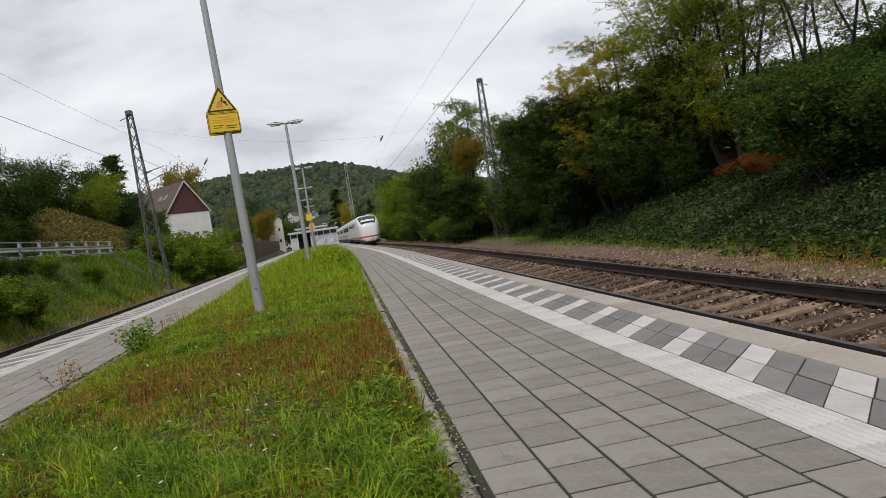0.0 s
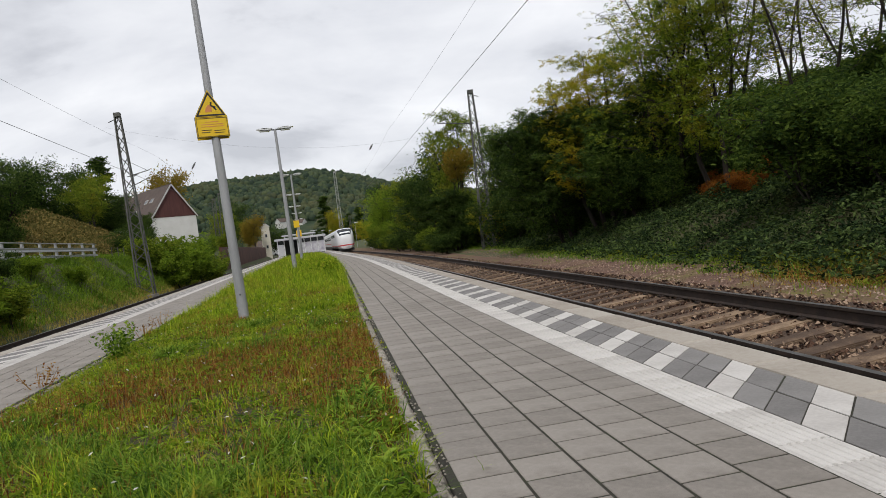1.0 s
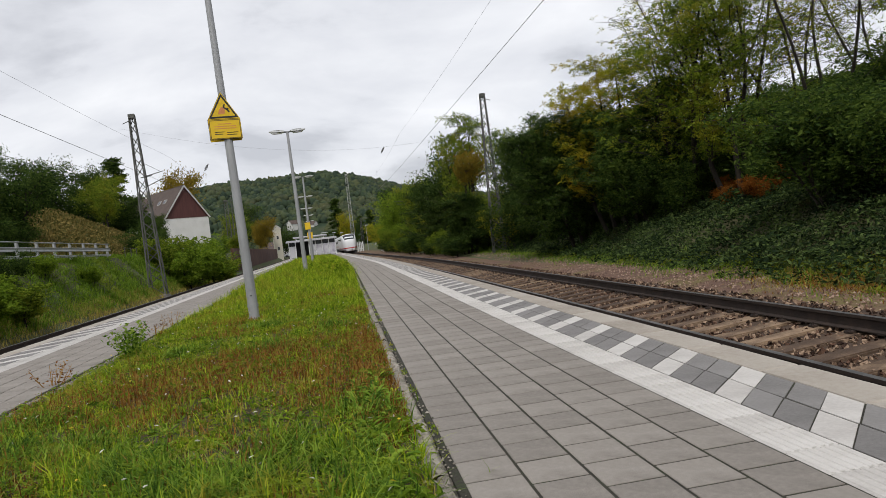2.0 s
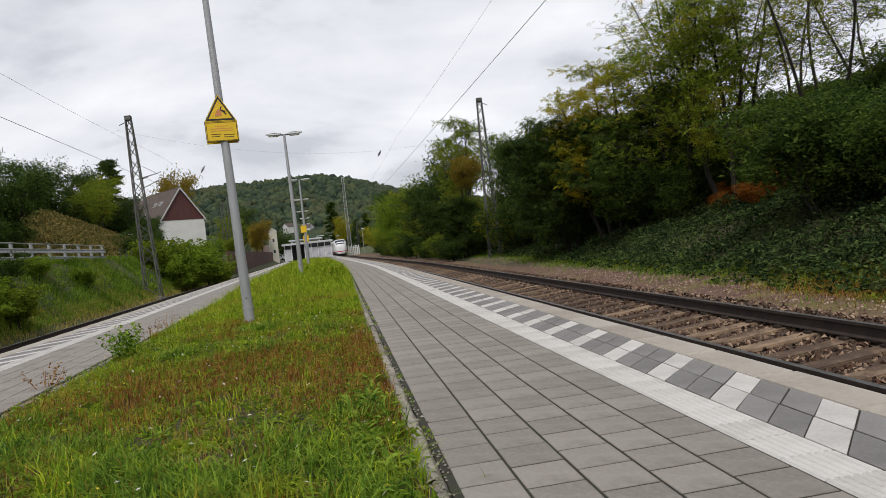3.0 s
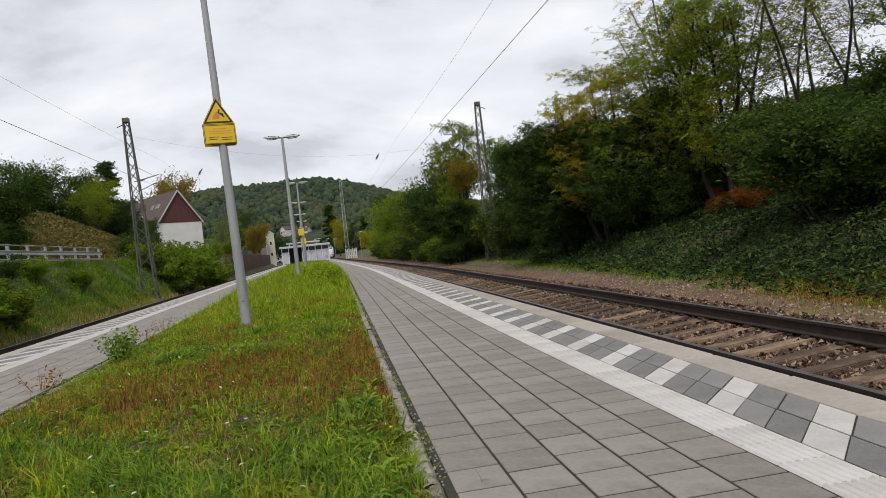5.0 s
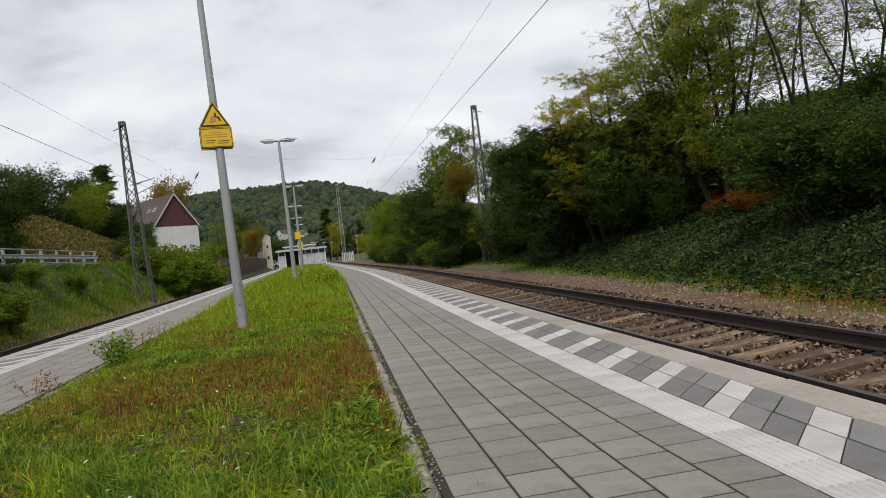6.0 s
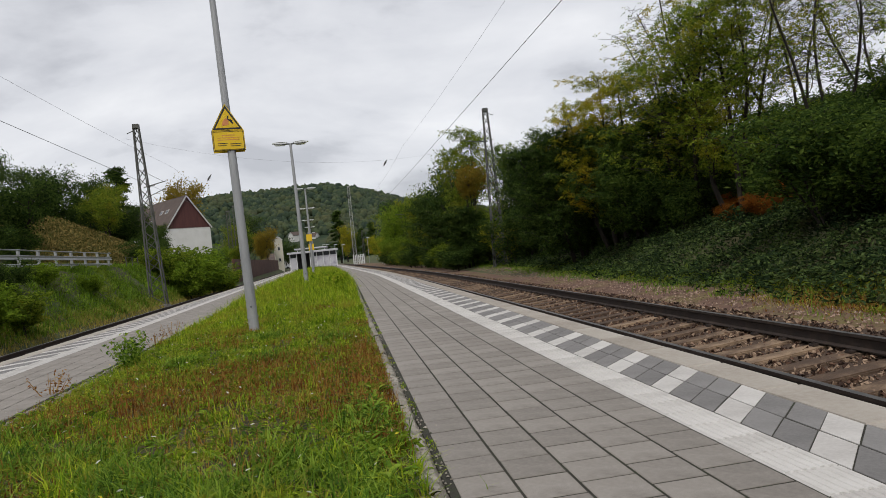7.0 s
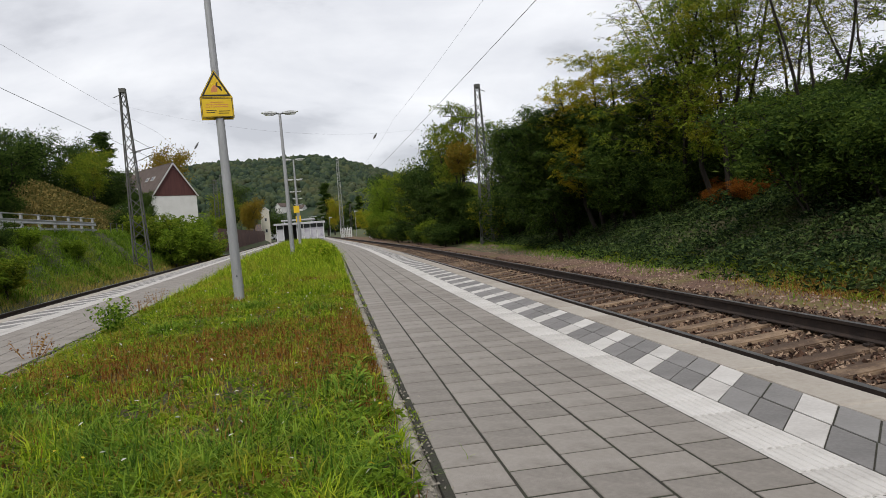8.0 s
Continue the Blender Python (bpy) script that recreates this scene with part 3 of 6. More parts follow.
blades("grass", "bright green unmown grass between the platforms", "grass", GRASS, 165000,
       on_median(-5, 14, 1.35, keep=lambda r, x, y: r.random() > 0.85 * max(0, min(1, red_patch(x, y))) and r.random() < (0.42 + 1.8 * clump(x, y)) * (1 - 0.75 * sparse(x, y))),
       lambda r, x, y: r.uniform(0.03, 0.10) * (1.5 if y < 0.2 else 1.0) * max(0.4, 1 + 1.5 * clump(x, y)), 0.0105, 1.9, 21)
blades("grass", "bright green grass further along the planted strip", "grass", GRASS, 70000, on_median(9, 80, 1.5),
       lambda r, x, y: r.uniform(0.05, 0.16) * (1 + 1.5 * min(1, max(0, (y - 10) / 13))) * max(0.4, 1 + 1.4 * clump(x * 0.5, y * 0.5)), 0.010, 1.3, 22)
blades("red_sorrel", "reddish-brown seeding weeds among the grass", "weeds", SORREL, 75000,
       on_median(-3, 13, 1.2, keep=lambda r, x, y: r.random() < red_patch(x, y) * 1.1),
       lambda r, x, y: r.uniform(0.04, 0.15) * (1.4 if r.random() < 0.15 else 1), 0.008, 0.9, 23)
blades("dry_grass", "straw-coloured dead blades in the grass", "grass", DRYGRASS, 34000, on_median(-4, 20, 1.4, keep=lambda r, x, y: r.random() < 0.5 + sparse(x, y) + 0.4 * red_patch(x, y)), lambda r, x, y: r.uniform(0.03, 0.13), 0.007, 2.2, 24)


def rosettes(name, label, mat, count, place, length, width, seed):
    """Low weeds whose long leaves arch out from one root."""
    rng = random.Random(seed)
    v, f = [], []
    for i in range(count):
        p = place(rng)
        if p is None:
            continue
        big = rng.uniform(0.6, 1.3)
        for k in range(rng.randint(7, 13)):
            t, l, up = rng.random() * 6.283, length * big * rng.uniform(0.6, 1.15), rng.uniform(0.35, 1.1)
            w = width * big * rng.uniform(0.7, 1.2)
            cx, cy = math.cos(t), math.sin(t)
            n = len(v)
            for u, ww in ((0.05, 0.25), (0.45, 0.9), (0.75, 0.8), (1.0, 0.05)):
                a = l * u
                z = p[2] + 0.01 + l * up * (u - 0.62 * u * u)
                bow = 0.25 * w * ww
                v += [(p[0] + cx * a - cy * w * ww / 2, p[1] + cy * a + cx * w * ww / 2, z + bow), (p[0] + cx * a, p[1] + cy * a, z),
                      (p[0] + cx * a + cy * w * ww / 2, p[1] + cy * a - cx * w * ww / 2, z + bow)]
            for j in range(3):
                q = n + 3 * j
                f += [(q, q + 1, q + 4, q + 3), (q + 1, q + 2, q + 5, q + 4)]
    return tagged(raw(name, v, f, mat), label, "weeds", kind="stuff")


rosettes("broadleaf_weeds", "fresh green broad-leaved rosettes in the grass", LUSH, 430,
         on_median(-4.5, 9, 1.5, keep=lambda r, x, y: r.random() > red_patch(x, y) * 1.3), 0.12, 0.026, 35)
rosettes("broadleaf_weeds", "yellowish green low rosettes in the grass", GRASS, 640, on_median(-4.5, 10, 1.4), 0.09, 0.02, 36)
rosettes("kerb_weeds", "leafy green weeds along the broken kerb", LUSH, 110,
         lambda r: (lambda y: (bend(y) - 2.02 - abs(r.gauss(0, 0.16)), y, -0.01))(-2.6 + 4.6 * r.random()), 0.13, 0.03, 37)


def leaves(count, centre_of, size, rng, v, f, flat=0.0):
    """Leaf quads folded along the middle, appended to v and f."""
    for i in range(count):
        p = centre_of(rng)
        if p is None:
            continue
        s = size * rng.uniform(0.6, 1.35)
        e = Euler((rng.gauss(0, 1) * (1 - flat) + rng.uniform(-0.5, 0.5), rng.gauss(0, 1) * (1 - flat) + rng.uniform(-0.5, 0.5), rng.random() * 6.283)).to_matrix()
        k = len(v)
        for a, b, c in ((0, -1, 0), (0.42, -0.1, 0.12), (0, 1, -0.12), (-0.42, -0.1, 0.12)):
            q = e @ Vector((a * s, b * s, c * s))
            v.append((p[0] + q.x, p[1] + q.y, p[2] + q.z))
        f.append((k, k + 1, k + 2))
        f.append((k, k + 2, k + 3))


def weed_leaves(name, label, mat, count, place, size, seed):
    rng = random.Random(seed)
    v, f = [], []

    def at(r):
        p = place(r)
        return p and (p[0], p[1], p[2] + r.uniform(0.02, 0.09))
    leaves(count, at, size, rng, v, f, 0.5)
    return tagged(raw(name, v, f, mat), label, "weeds", kind="stuff")


weed_leaves("clover", "low broad-leaved weeds in the grass", LEAF_BRIGHT, 38000, on_median(-4.5, 12, 1.4, keep=lambda r, x, y: clump(x + 9, y + 4) > -0.1), 0.022, 31)
weed_leaves("plantain", "dark broad-leaved rosettes in the grass", LEAF_MID, 9000, on_median(-4.5, 9, 1.4, keep=lambda r, x, y: clump(x * 0.6 + 3, y * 0.6) > 0.22), 0.042, 34)
weed_leaves("meadow_flowers", "small pale flower heads in the grass", FLOWER, 260, lambda r: (lambda p: p and (p[0], p[1], p[2] + 0.09))(on_median(-3, 14, 1.2)(r)), 0.016, 32)
weed_leaves("yellow_flowers", "small yellow flower heads in the grass", FLOWER_Y, 90, lambda r: (lambda p: p and (p[0], p[1], p[2] + 0.1))(on_median(-1, 14, 1.2)(r)), 0.014, 33)


def weed_plant(name, x, y, h, spread, label, seed, count=260, size=0.035, mat=None, stems=9):
    """A tall weed: stems with leaves along them."""
    rng = random.Random(seed)
    z = median_z(x, y) - 0.02
    top = empty(name, x, y, z, label=label, category="weed")
    lines = []
    for i in range(stems):
        t = rng.random() * 6.283
        l = spread * rng.random()
        b = Vector((l * math.cos(t), l * math.sin(t), h * rng.uniform(0.6, 1)))
        a = Vector((b.x * 0.3, b.y * 0.3, 0))
        part("stem", tubed(a, b, 0.005, 0.002, 5, caps=False), SORREL if mat == SORREL else BANKGRASS, top)
        lines.append((a, b))
    v, f = [], []

    def at(r):
        a, b = r.choice(lines)
        p = a.lerp(b, r.random() ** 0.7)
        return (p.x + r.gauss(0, 0.04), p.y + r.gauss(0, 0.04), p.z + r.gauss(0, 0.02))
    leaves(count, at, size, rng, v, f)
    raw("leaves", v, f, mat or LEAF_BRIGHT, top, kind="stuff")


weed_plant("tall_weed", -5.35, 6.0, 0.55, 0.3, "tall leafy weed at the edge of the grass strip", 1, 320, 0.032, LUSH, 14)
weed_plant("tall_weed", -5.6, 6.7, 0.45, 0.3, "tall leafy weed at the edge of the grass strip", 2, 280, 0.032, LUSH, 14)
weed_plant("tall_weed", -5.75, 4.4, 0.3, 0.3, "thin seeding weed beside the paving", 3, 90, 0.02, SORREL)
weed_plant("tall_weed", -5.7, 8.6, 0.35, 0.3, "thin seeding weed beside the paving", 4, 60, 0.02, SORREL)
weed_plant("tall_weed", -5.9, 10.6, 0.35, 0.3, "thin seeding weed beside the paving", 5, 60, 0.02, SORREL)
for i, (x, y) in enumerate(((-2.6, 21), (-2.9, 22.2), (-2.4, 23), (-3.2, 23.8), (-2.7, 25), (-2.5, 27), (-3.0, 28), (-3.5, 26), (-2.6, 30), (-3.2, 31))):
    weed_plant("weed_clump", x, y, 0.5, 0.6, "dense bright green weed clump on the strip", 40 + i, 420, 0.055, GRASS)
for i, (x, y) in enumerate(((-2.15, -0.9), (-2.05, 0.2), (-2.6, -1.1), (-2.3, -1.9))):
    weed_plant("dock_weed", x, y, 0.13, 0.26, "broad-leaved green weed by the kerb", 60 + i, 220, 0.028, LEAF_BRIGHT, 12)


def edge_grit():
    """Crumbled grit along the broken kerb."""
    rng = random.Random(71)
    v, f = [], []
    for i in range(1500):
        y = -2.5 + 16 * rng.random() ** 1.5
        x = bend(y) - 1.85 + rng.gauss(0, 0.05)
        r = rng.uniform(0.004, 0.014)
        k = len(v)
        t = rng.random() * 6.3
        for j in range(4):
            v.append((x + r * math.cos(t + j * 1.57) * rng.uniform(0.6, 1.3), y + r * math.sin(t + j * 1.57), 0.0))
        v.append((x, y, r * 0.9))
        f += [(k, k + 1, k + 4), (k + 1, k + 2, k + 4), (k + 2, k + 3, k + 4), (k + 3, k, k + 4)]
    tagged(raw("kerb_grit", v, f, KERB), "pale crumbled grit along the broken kerb", "grit", kind="stuff")


edge_grit()
blades("kerb_moss_grass", "short green tufts growing in the kerb joint", "grass", GRASS, 3000,
       lambda r: (lambda y: (bend(y) - 1.785 + r.gauss(0, 0.018), y, -0.01) if noise.noise((y * 2.5, 0, 3)) > 0.12 else None)(-3 + 18 * r.random() ** 1.4), lambda r, x, y: r.uniform(0.012, 0.045), 0.006, 1.5, 72)

blades("grass", "rough green grass at the near end of the strip", "grass", GRASS, 42000, on_median(-22, -4.8, 1.0), lambda r, x, y: r.uniform(0.06, 0.2), 0.012, 1.2, 25)
TUFTS = [(-3.55, 0.0), (-3.75, 0.35), (-3.3, -0.35), (-2.9, -0.3), (-4.7, 1.2), (-5.0, 2.0), (-3.9, -0.7), (-3.5, -1.0), (-3.1, -0.5), (-2.2, -0.8), (-2.35, -0.2), (-4.6, 0.1), (-2.7, 0.3), (-4.2, 0.9), (-2.2, 0.9), (-3.3, 4.9), (-4.6, 5.6), (-2.5, 6.4), (-3.6, 7.6)]
blades("grass_tufts", "taller lush green grass tufts on the strip", "grass", LUSH, 5500,
       lambda r: (lambda c, x, y: (c[0] + x, c[1] + y, median_z(c[0] + x, c[1] + y) - 0.01))(r.choice(TUFTS), r.gauss(0, 0.15), r.gauss(0, 0.17)), lambda r, x, y: r.uniform(0.08, 0.21), 0.015, 2.0, 26, 3)



# ---- hill and distance ----
def hill_ridge(x):
    return ramp(x, [(-900, 50), (-420, 74), (-260, 88), (-140, 99), (-100, 99), (-20, 102), (14, 95), (82, 73), (180, 52), (420, 44), (900, 40)])


def hill_z(x, y):
    s = min(1.0, max(0.0, (y - 380) / 470))
    s = s * s * (3 - 2 * s)
    if y > 850:
        s = max(0.0, 1 - (y - 850) / 700)
    return -0.8 + (hill_ridge(x) - 13) * s


def build_hill():
    xs = steps((-900, -250, 14), (-250, 250, 50), (250, 900, 14))
    ys = steps((360, 900, 30), (900, 1500, 8))
    v = [(x, y, hill_z(x, y) + (3 * noise.noise((x * 0.02, y * 0.02, 0)) if y > 380 else 0)) for y in ys for x in xs]
    n = len(xs)
    f = [(j * n + i, j * n + i + 1, (j + 1) * n + i + 1, (j + 1) * n + i) for j in range(len(ys) - 1) for i in range(n - 1)]
    hill = tagged(raw("hill", v, f, FOREST, smooth=True), "distant wooded hill closing the valley", "hill", kind="structure")
    rng = random.Random(77)
    bm = bmesh.new()
    bmesh.ops.create_icosphere(bm, subdivisions=2, radius=1)
    sv = [p.co.copy() for p in bm.verts]
    sf = [tuple(q.index for q in p.verts) for p in bm.faces]
    bm.free()
    v, f = [], []
    for i in range(12500):
        y = rng.uniform(420, 900)
        x = rng.uniform(-330, 260) * (0.55 + 0.45 * y / 900)
        r = rng.uniform(1.5, 3.7)
        if y < 532 and (abs(x + 41) < 8 or abs(x + 21) < 8):
            continue
        z = hill_z(x, y) + rng.uniform(0.5, 3.5)
        k = len(v)
        ph = rng.random() * 50
        tall = rng.uniform(0.95, 1.5)
        for p in sv:
            d = 1 + 0.55 * noise.noise((p.x * 2.3 + ph, p.y * 2.3, p.z * 2.3))
            v.append((x + p.x * r * d, y + p.y * r * d, z + p.z * r * d * tall))
        f += [tuple(k + q for q in t) for t in sf]
    tagged(raw("hill_woods", v, f, FOREST, smooth=True), "mixed green woods covering the hill", "woods", kind="stuff")


build_hill()


# ---- trees ----
def grow(seed, height, spread, trunk_r, limbs, leaf_count, leaf, trunks=1, start=0.3, droop=0.0, cluster=0.55, conifer=False):
    """Meshes of a tree: its wood, and its crown of many small leaves round the twigs."""
    rng = random.Random(seed)
    bm = bmesh.new()
    tips = []

    def limb(a, d, length, r, depth):
        p, n = a, 3
        for k in range(n):
            d2 = (d + Vector((rng.gauss(0, 0.18), rng.gauss(0, 0.18), rng.gauss(0.05, 0.1) - droop * 0.1))).normalized()
            q = p + d2 * length / n
            tube(bm, p, q, r * (1 - 0.22 * k), r * (1 - 0.22 * (k + 1)), 6 if depth < 2 else 4, False)
            if depth < 2 and k > 0 or depth == 0:
                for s in range(2 if depth else limbs // n):
                    t = rng.random() * 6.283
                    side = Vector((math.cos(t), math.sin(t), rng.uniform(0.1, 0.7))).normalized()
                    limb(p.lerp(q, rng.random()), (d2 * 0.45 + side).normalized(), length * rng.uniform(0.4, 0.62), r * 0.42, depth + 1)
            if depth >= 1:
                tips.append((q, length * 0.5))
            p, d = q, d2
        tips.append((p, length * 0.55))

    if conifer:
        tube(bm, (0, 0, -0.4), (0, 0, height), trunk_r, 0.02, 7)
        for k in range(int(height * 3)):
            z = height * (0.12 + 0.86 * k / (height * 3))
            t = rng.random() * 6.283
            l = spread * (1 - z / height) ** 0.8 * rng.uniform(0.6, 1.1)
            q = Vector((math.cos(t) * l, math.sin(t) * l, z - 0.25 * l))
            tube(bm, (0, 0, z), q, 0.05, 0.015, 4, False)
            for s in (0.35, 0.6, 0.85, 1.0):
                tips.append((Vector((q.x * s, q.y * s, z + (q.z - z) * s)), 0.6))
    else:
        for k in range(trunks):
            t = rng.random() * 6.283
            a = Vector((0.35 * math.cos(t), 0.35 * math.sin(t), -0.4)) if trunks > 1 else Vector((0, 0, -0.4))
            lean = Vector((math.cos(t) * 0.2, math.sin(t) * 0.2, 1)).normalized() if trunks > 1 else Vector((rng.gauss(0, 0.06), rng.gauss(0, 0.06), 1)).normalized()
            b = a + lean * height * start
            tube(bm, a, b, trunk_r * 1.15, trunk_r * 0.85, 8, False)
            limb(b, lean, height * (0.93 - start), trunk_r * 0.8, 0)
    wood = bpy.data.meshes.new("trunk")
    bm.to_mesh(wood)
    bm.free()
    wood.materials.append(BARK)
    v, f = [], []

    def at(r):
        p, l = r.choice(tips)
        c = cluster * min(1.2, max(0.4, l))
        g = Vector((r.gauss(0, c), r.gauss(0, c), r.gauss(0, c * 0.55)))
        q = p + g
        return q if q.z > height * 0.09 else None
    leaves(leaf_count, at, leaf, rng, v, f, 0.25)
    crown = bpy.data.meshes.new("crown")
    crown.from_pydata(v, [], f)
    # bring the crown to its true spread and height
    c = np.array(v)
    out = np.sort(np.hypot(c[:, 0], c[:, 1]))[int(len(c) * 0.95)]
    up = np.sort(c[:, 2])[int(len(c) * 0.998)]
    for data in (wood, crown):
        data.transform(Matrix.Diagonal((spread / out, spread / out, height / up, 1)))
    return wood, crown


def feather(rng, v, f, p, out, size):
    """A pinnate leaf: leaflets in pairs along a drooping stalk, turned any way round it."""
    out = out.normalized()
    side = out.cross(Vector((rng.gauss(0, 0.6), rng.gauss(0, 0.6), 1))).normalized()
    n = 3
    for k in range(n):
        u = (k + 0.6) / n
        c = p + out * size * u + Vector((0, 0, -0.3 * size * u * u))
        for s in (-1, 1):
            w = size * 0.48 * rng.uniform(0.75, 1.2)
            d = side * s * w + out * w * rng.uniform(0.1, 0.6) + Vector((0, 0, rng.uniform(-0.6, 0.3) * w))
            e = out * size * 0.14 + Vector((0, 0, rng.uniform(-0.06, 0.06) * size))
            a = len(v)
            v += [tuple(c), tuple(c + d * 0.5 + e), tuple(c + d), tuple(c + d * 0.5 - e)]
            f.append((a, a + 1, a + 2, a + 3))


def locust(seed, height, spread, trunk_r, stems, leaf_size, per_node, bare, lean_x=0.0):
    """Wood and crown of a locust: several rising stems, long side limbs, and layered sprays of pinnate leaves at the twigs."""
    rng = random.Random(seed)
    bm = bmesh.new()
    nodes = []

    def run(p, d, length, r0, r1, n, bend_by, lift):
        pts = [p]
        for k in range(n):
            d = (d + Vector((rng.gauss(0, bend_by), rng.gauss(0, bend_by), lift))).normalized()
            q = p + d * length / n
            tube(bm, p, q, r0 + (r1 - r0) * k / n, r0 + (r1 - r0) * (k + 1) / n, 6 if r0 > 0.03 else 3, False)
            pts.append(q)
            p = q
        return pts

    for i in range(stems):
        t = 6.283 * (i + rng.random() * 0.6) / stems
        tilt = rng.uniform(0.08, 0.30) if stems > 1 else 0.05
        d = Vector((math.cos(t) * tilt + lean_x, math.sin(t) * tilt, 1)).normalized()
        tall = height * rng.uniform(0.8, 1.0)
        pts = run(Vector((0.3 * math.cos(t), 0.3 * math.sin(t), -0.4)), d, tall, trunk_r * rng.uniform(0.7, 1), 0.02, 9, 0.07, 0.05)
        for k in range(2, 10):
            z = k / 9
            if z < bare:
                continue
            for m in range(3):
                a = rng.random() * 6.283
                reach = spread * (0.35 + 0.75 * math.sin(math.pi * min(1, (z - bare) / (1 - bare) * 0.75 + 0.2))) * rng.uniform(0.4, 0.85)
                side = Vector((math.cos(a) + lean_x * 1.5, math.sin(a), rng.uniform(0.15, 0.75))).normalized()
                limb = run(pts[k].lerp(pts[k - 1], rng.random()), side, reach, trunk_r * 0.28 * (1.15 - z), 0.008, 5, 0.16, 0.03)
                for q in limb[2:]:
                    for w in range(2):
                        b = rng.random() * 6.283
                        twig = run(q, Vector((math.cos(b), math.sin(b), rng.uniform(-0.1, 0.5))).normalized(), rng.uniform(0.35, 0.85), 0.009, 0.004, 2, 0.2, 0.0)
                        nodes.append(twig[1])
                        nodes.append(twig[2])
        nodes.append(pts[-1])
    wood = bpy.data.meshes.new("trunk")
    bm.to_mesh(wood)
    bm.free()
    wood.materials.append(BARK)
    v, f = [], []
    for p in nodes:
        for k in range(per_node if per_node >= 1 else (1 if rng.random() < per_node else 0)):
            a = rng.random() * 6.283
            out = Vector((math.cos(a), math.sin(a), rng.uniform(-0.9, 0.5)))
            feather(rng, v, f, p + Vector((rng.gauss(0, 0.13), rng.gauss(0, 0.13), rng.gauss(0, 0.10))), out, leaf_size * rng.uniform(0.7, 1.25))
    crown = bpy.data.meshes.new("crown")
    crown.from_pydata(v, [], f)
    return wood, crown


WOOD = {}


def tree(kind, x, y, scale, turn, mat, label, z=None, wide=1.0, group=""):
    wood, crown = WOOD[kind]
    top = new("tree")
    top.matrix_basis = pose(x, y, land(x, y) if z is None else z, 0, 0, turn) @ Matrix.Diagonal((scale * wide, scale * wide, scale, 1))
    tagged(top, label, "tree", group)
    a = new("trunk", wood)
    a.parent = top
    key = (kind, mat.name)
    if key not in WOOD:
        data = crown if not crown.materials else crown.copy()
        data.materials.clear()
        data.materials.append(mat)
        WOOD[key] = data
    b = new("crown", WOOD[key])
    b.parent = top
    return top


WOOD["locust_a"] = locust(1, 10, 3.4, 0.15, 3, 0.22, 5, 0.28, -0.06)
WOOD["locust_b"] = locust(2, 10, 3.4, 0.12, 4, 0.21, 3, 0.26, -0.04)
WOOD["locust_thin"] = locust(3, 10, 3.0, 0.08, 3, 0.19, 1, 0.34)
WOOD["locust_low"] = locust(9, 6.5, 3.2, 0.09, 5, 0.21, 7, 0.08, -0.05)
WOOD["shrub"] = grow(4, 3.2, 1.7, 0.05, 9, 9000, 0.085, 4, 0.12, cluster=0.5)
WOOD["bush"] = grow(14, 3.2, 1.7, 0.05, 9, 5200, 0.13, 4, 0.12, cluster=0.42)
WOOD["broad"] = grow(5, 10, 4, 0.26, 12, 9000, 0.2, 1, 0.2, cluster=0.75)
WOOD["broad_b"] = grow(6, 10, 4, 0.26, 12, 9000, 0.2, 2, 0.18, cluster=0.75)
WOOD["conifer"] = grow(7, 12, 2.6, 0.16, 0, 9000, 0.16, conifer=True, cluster=0.4)

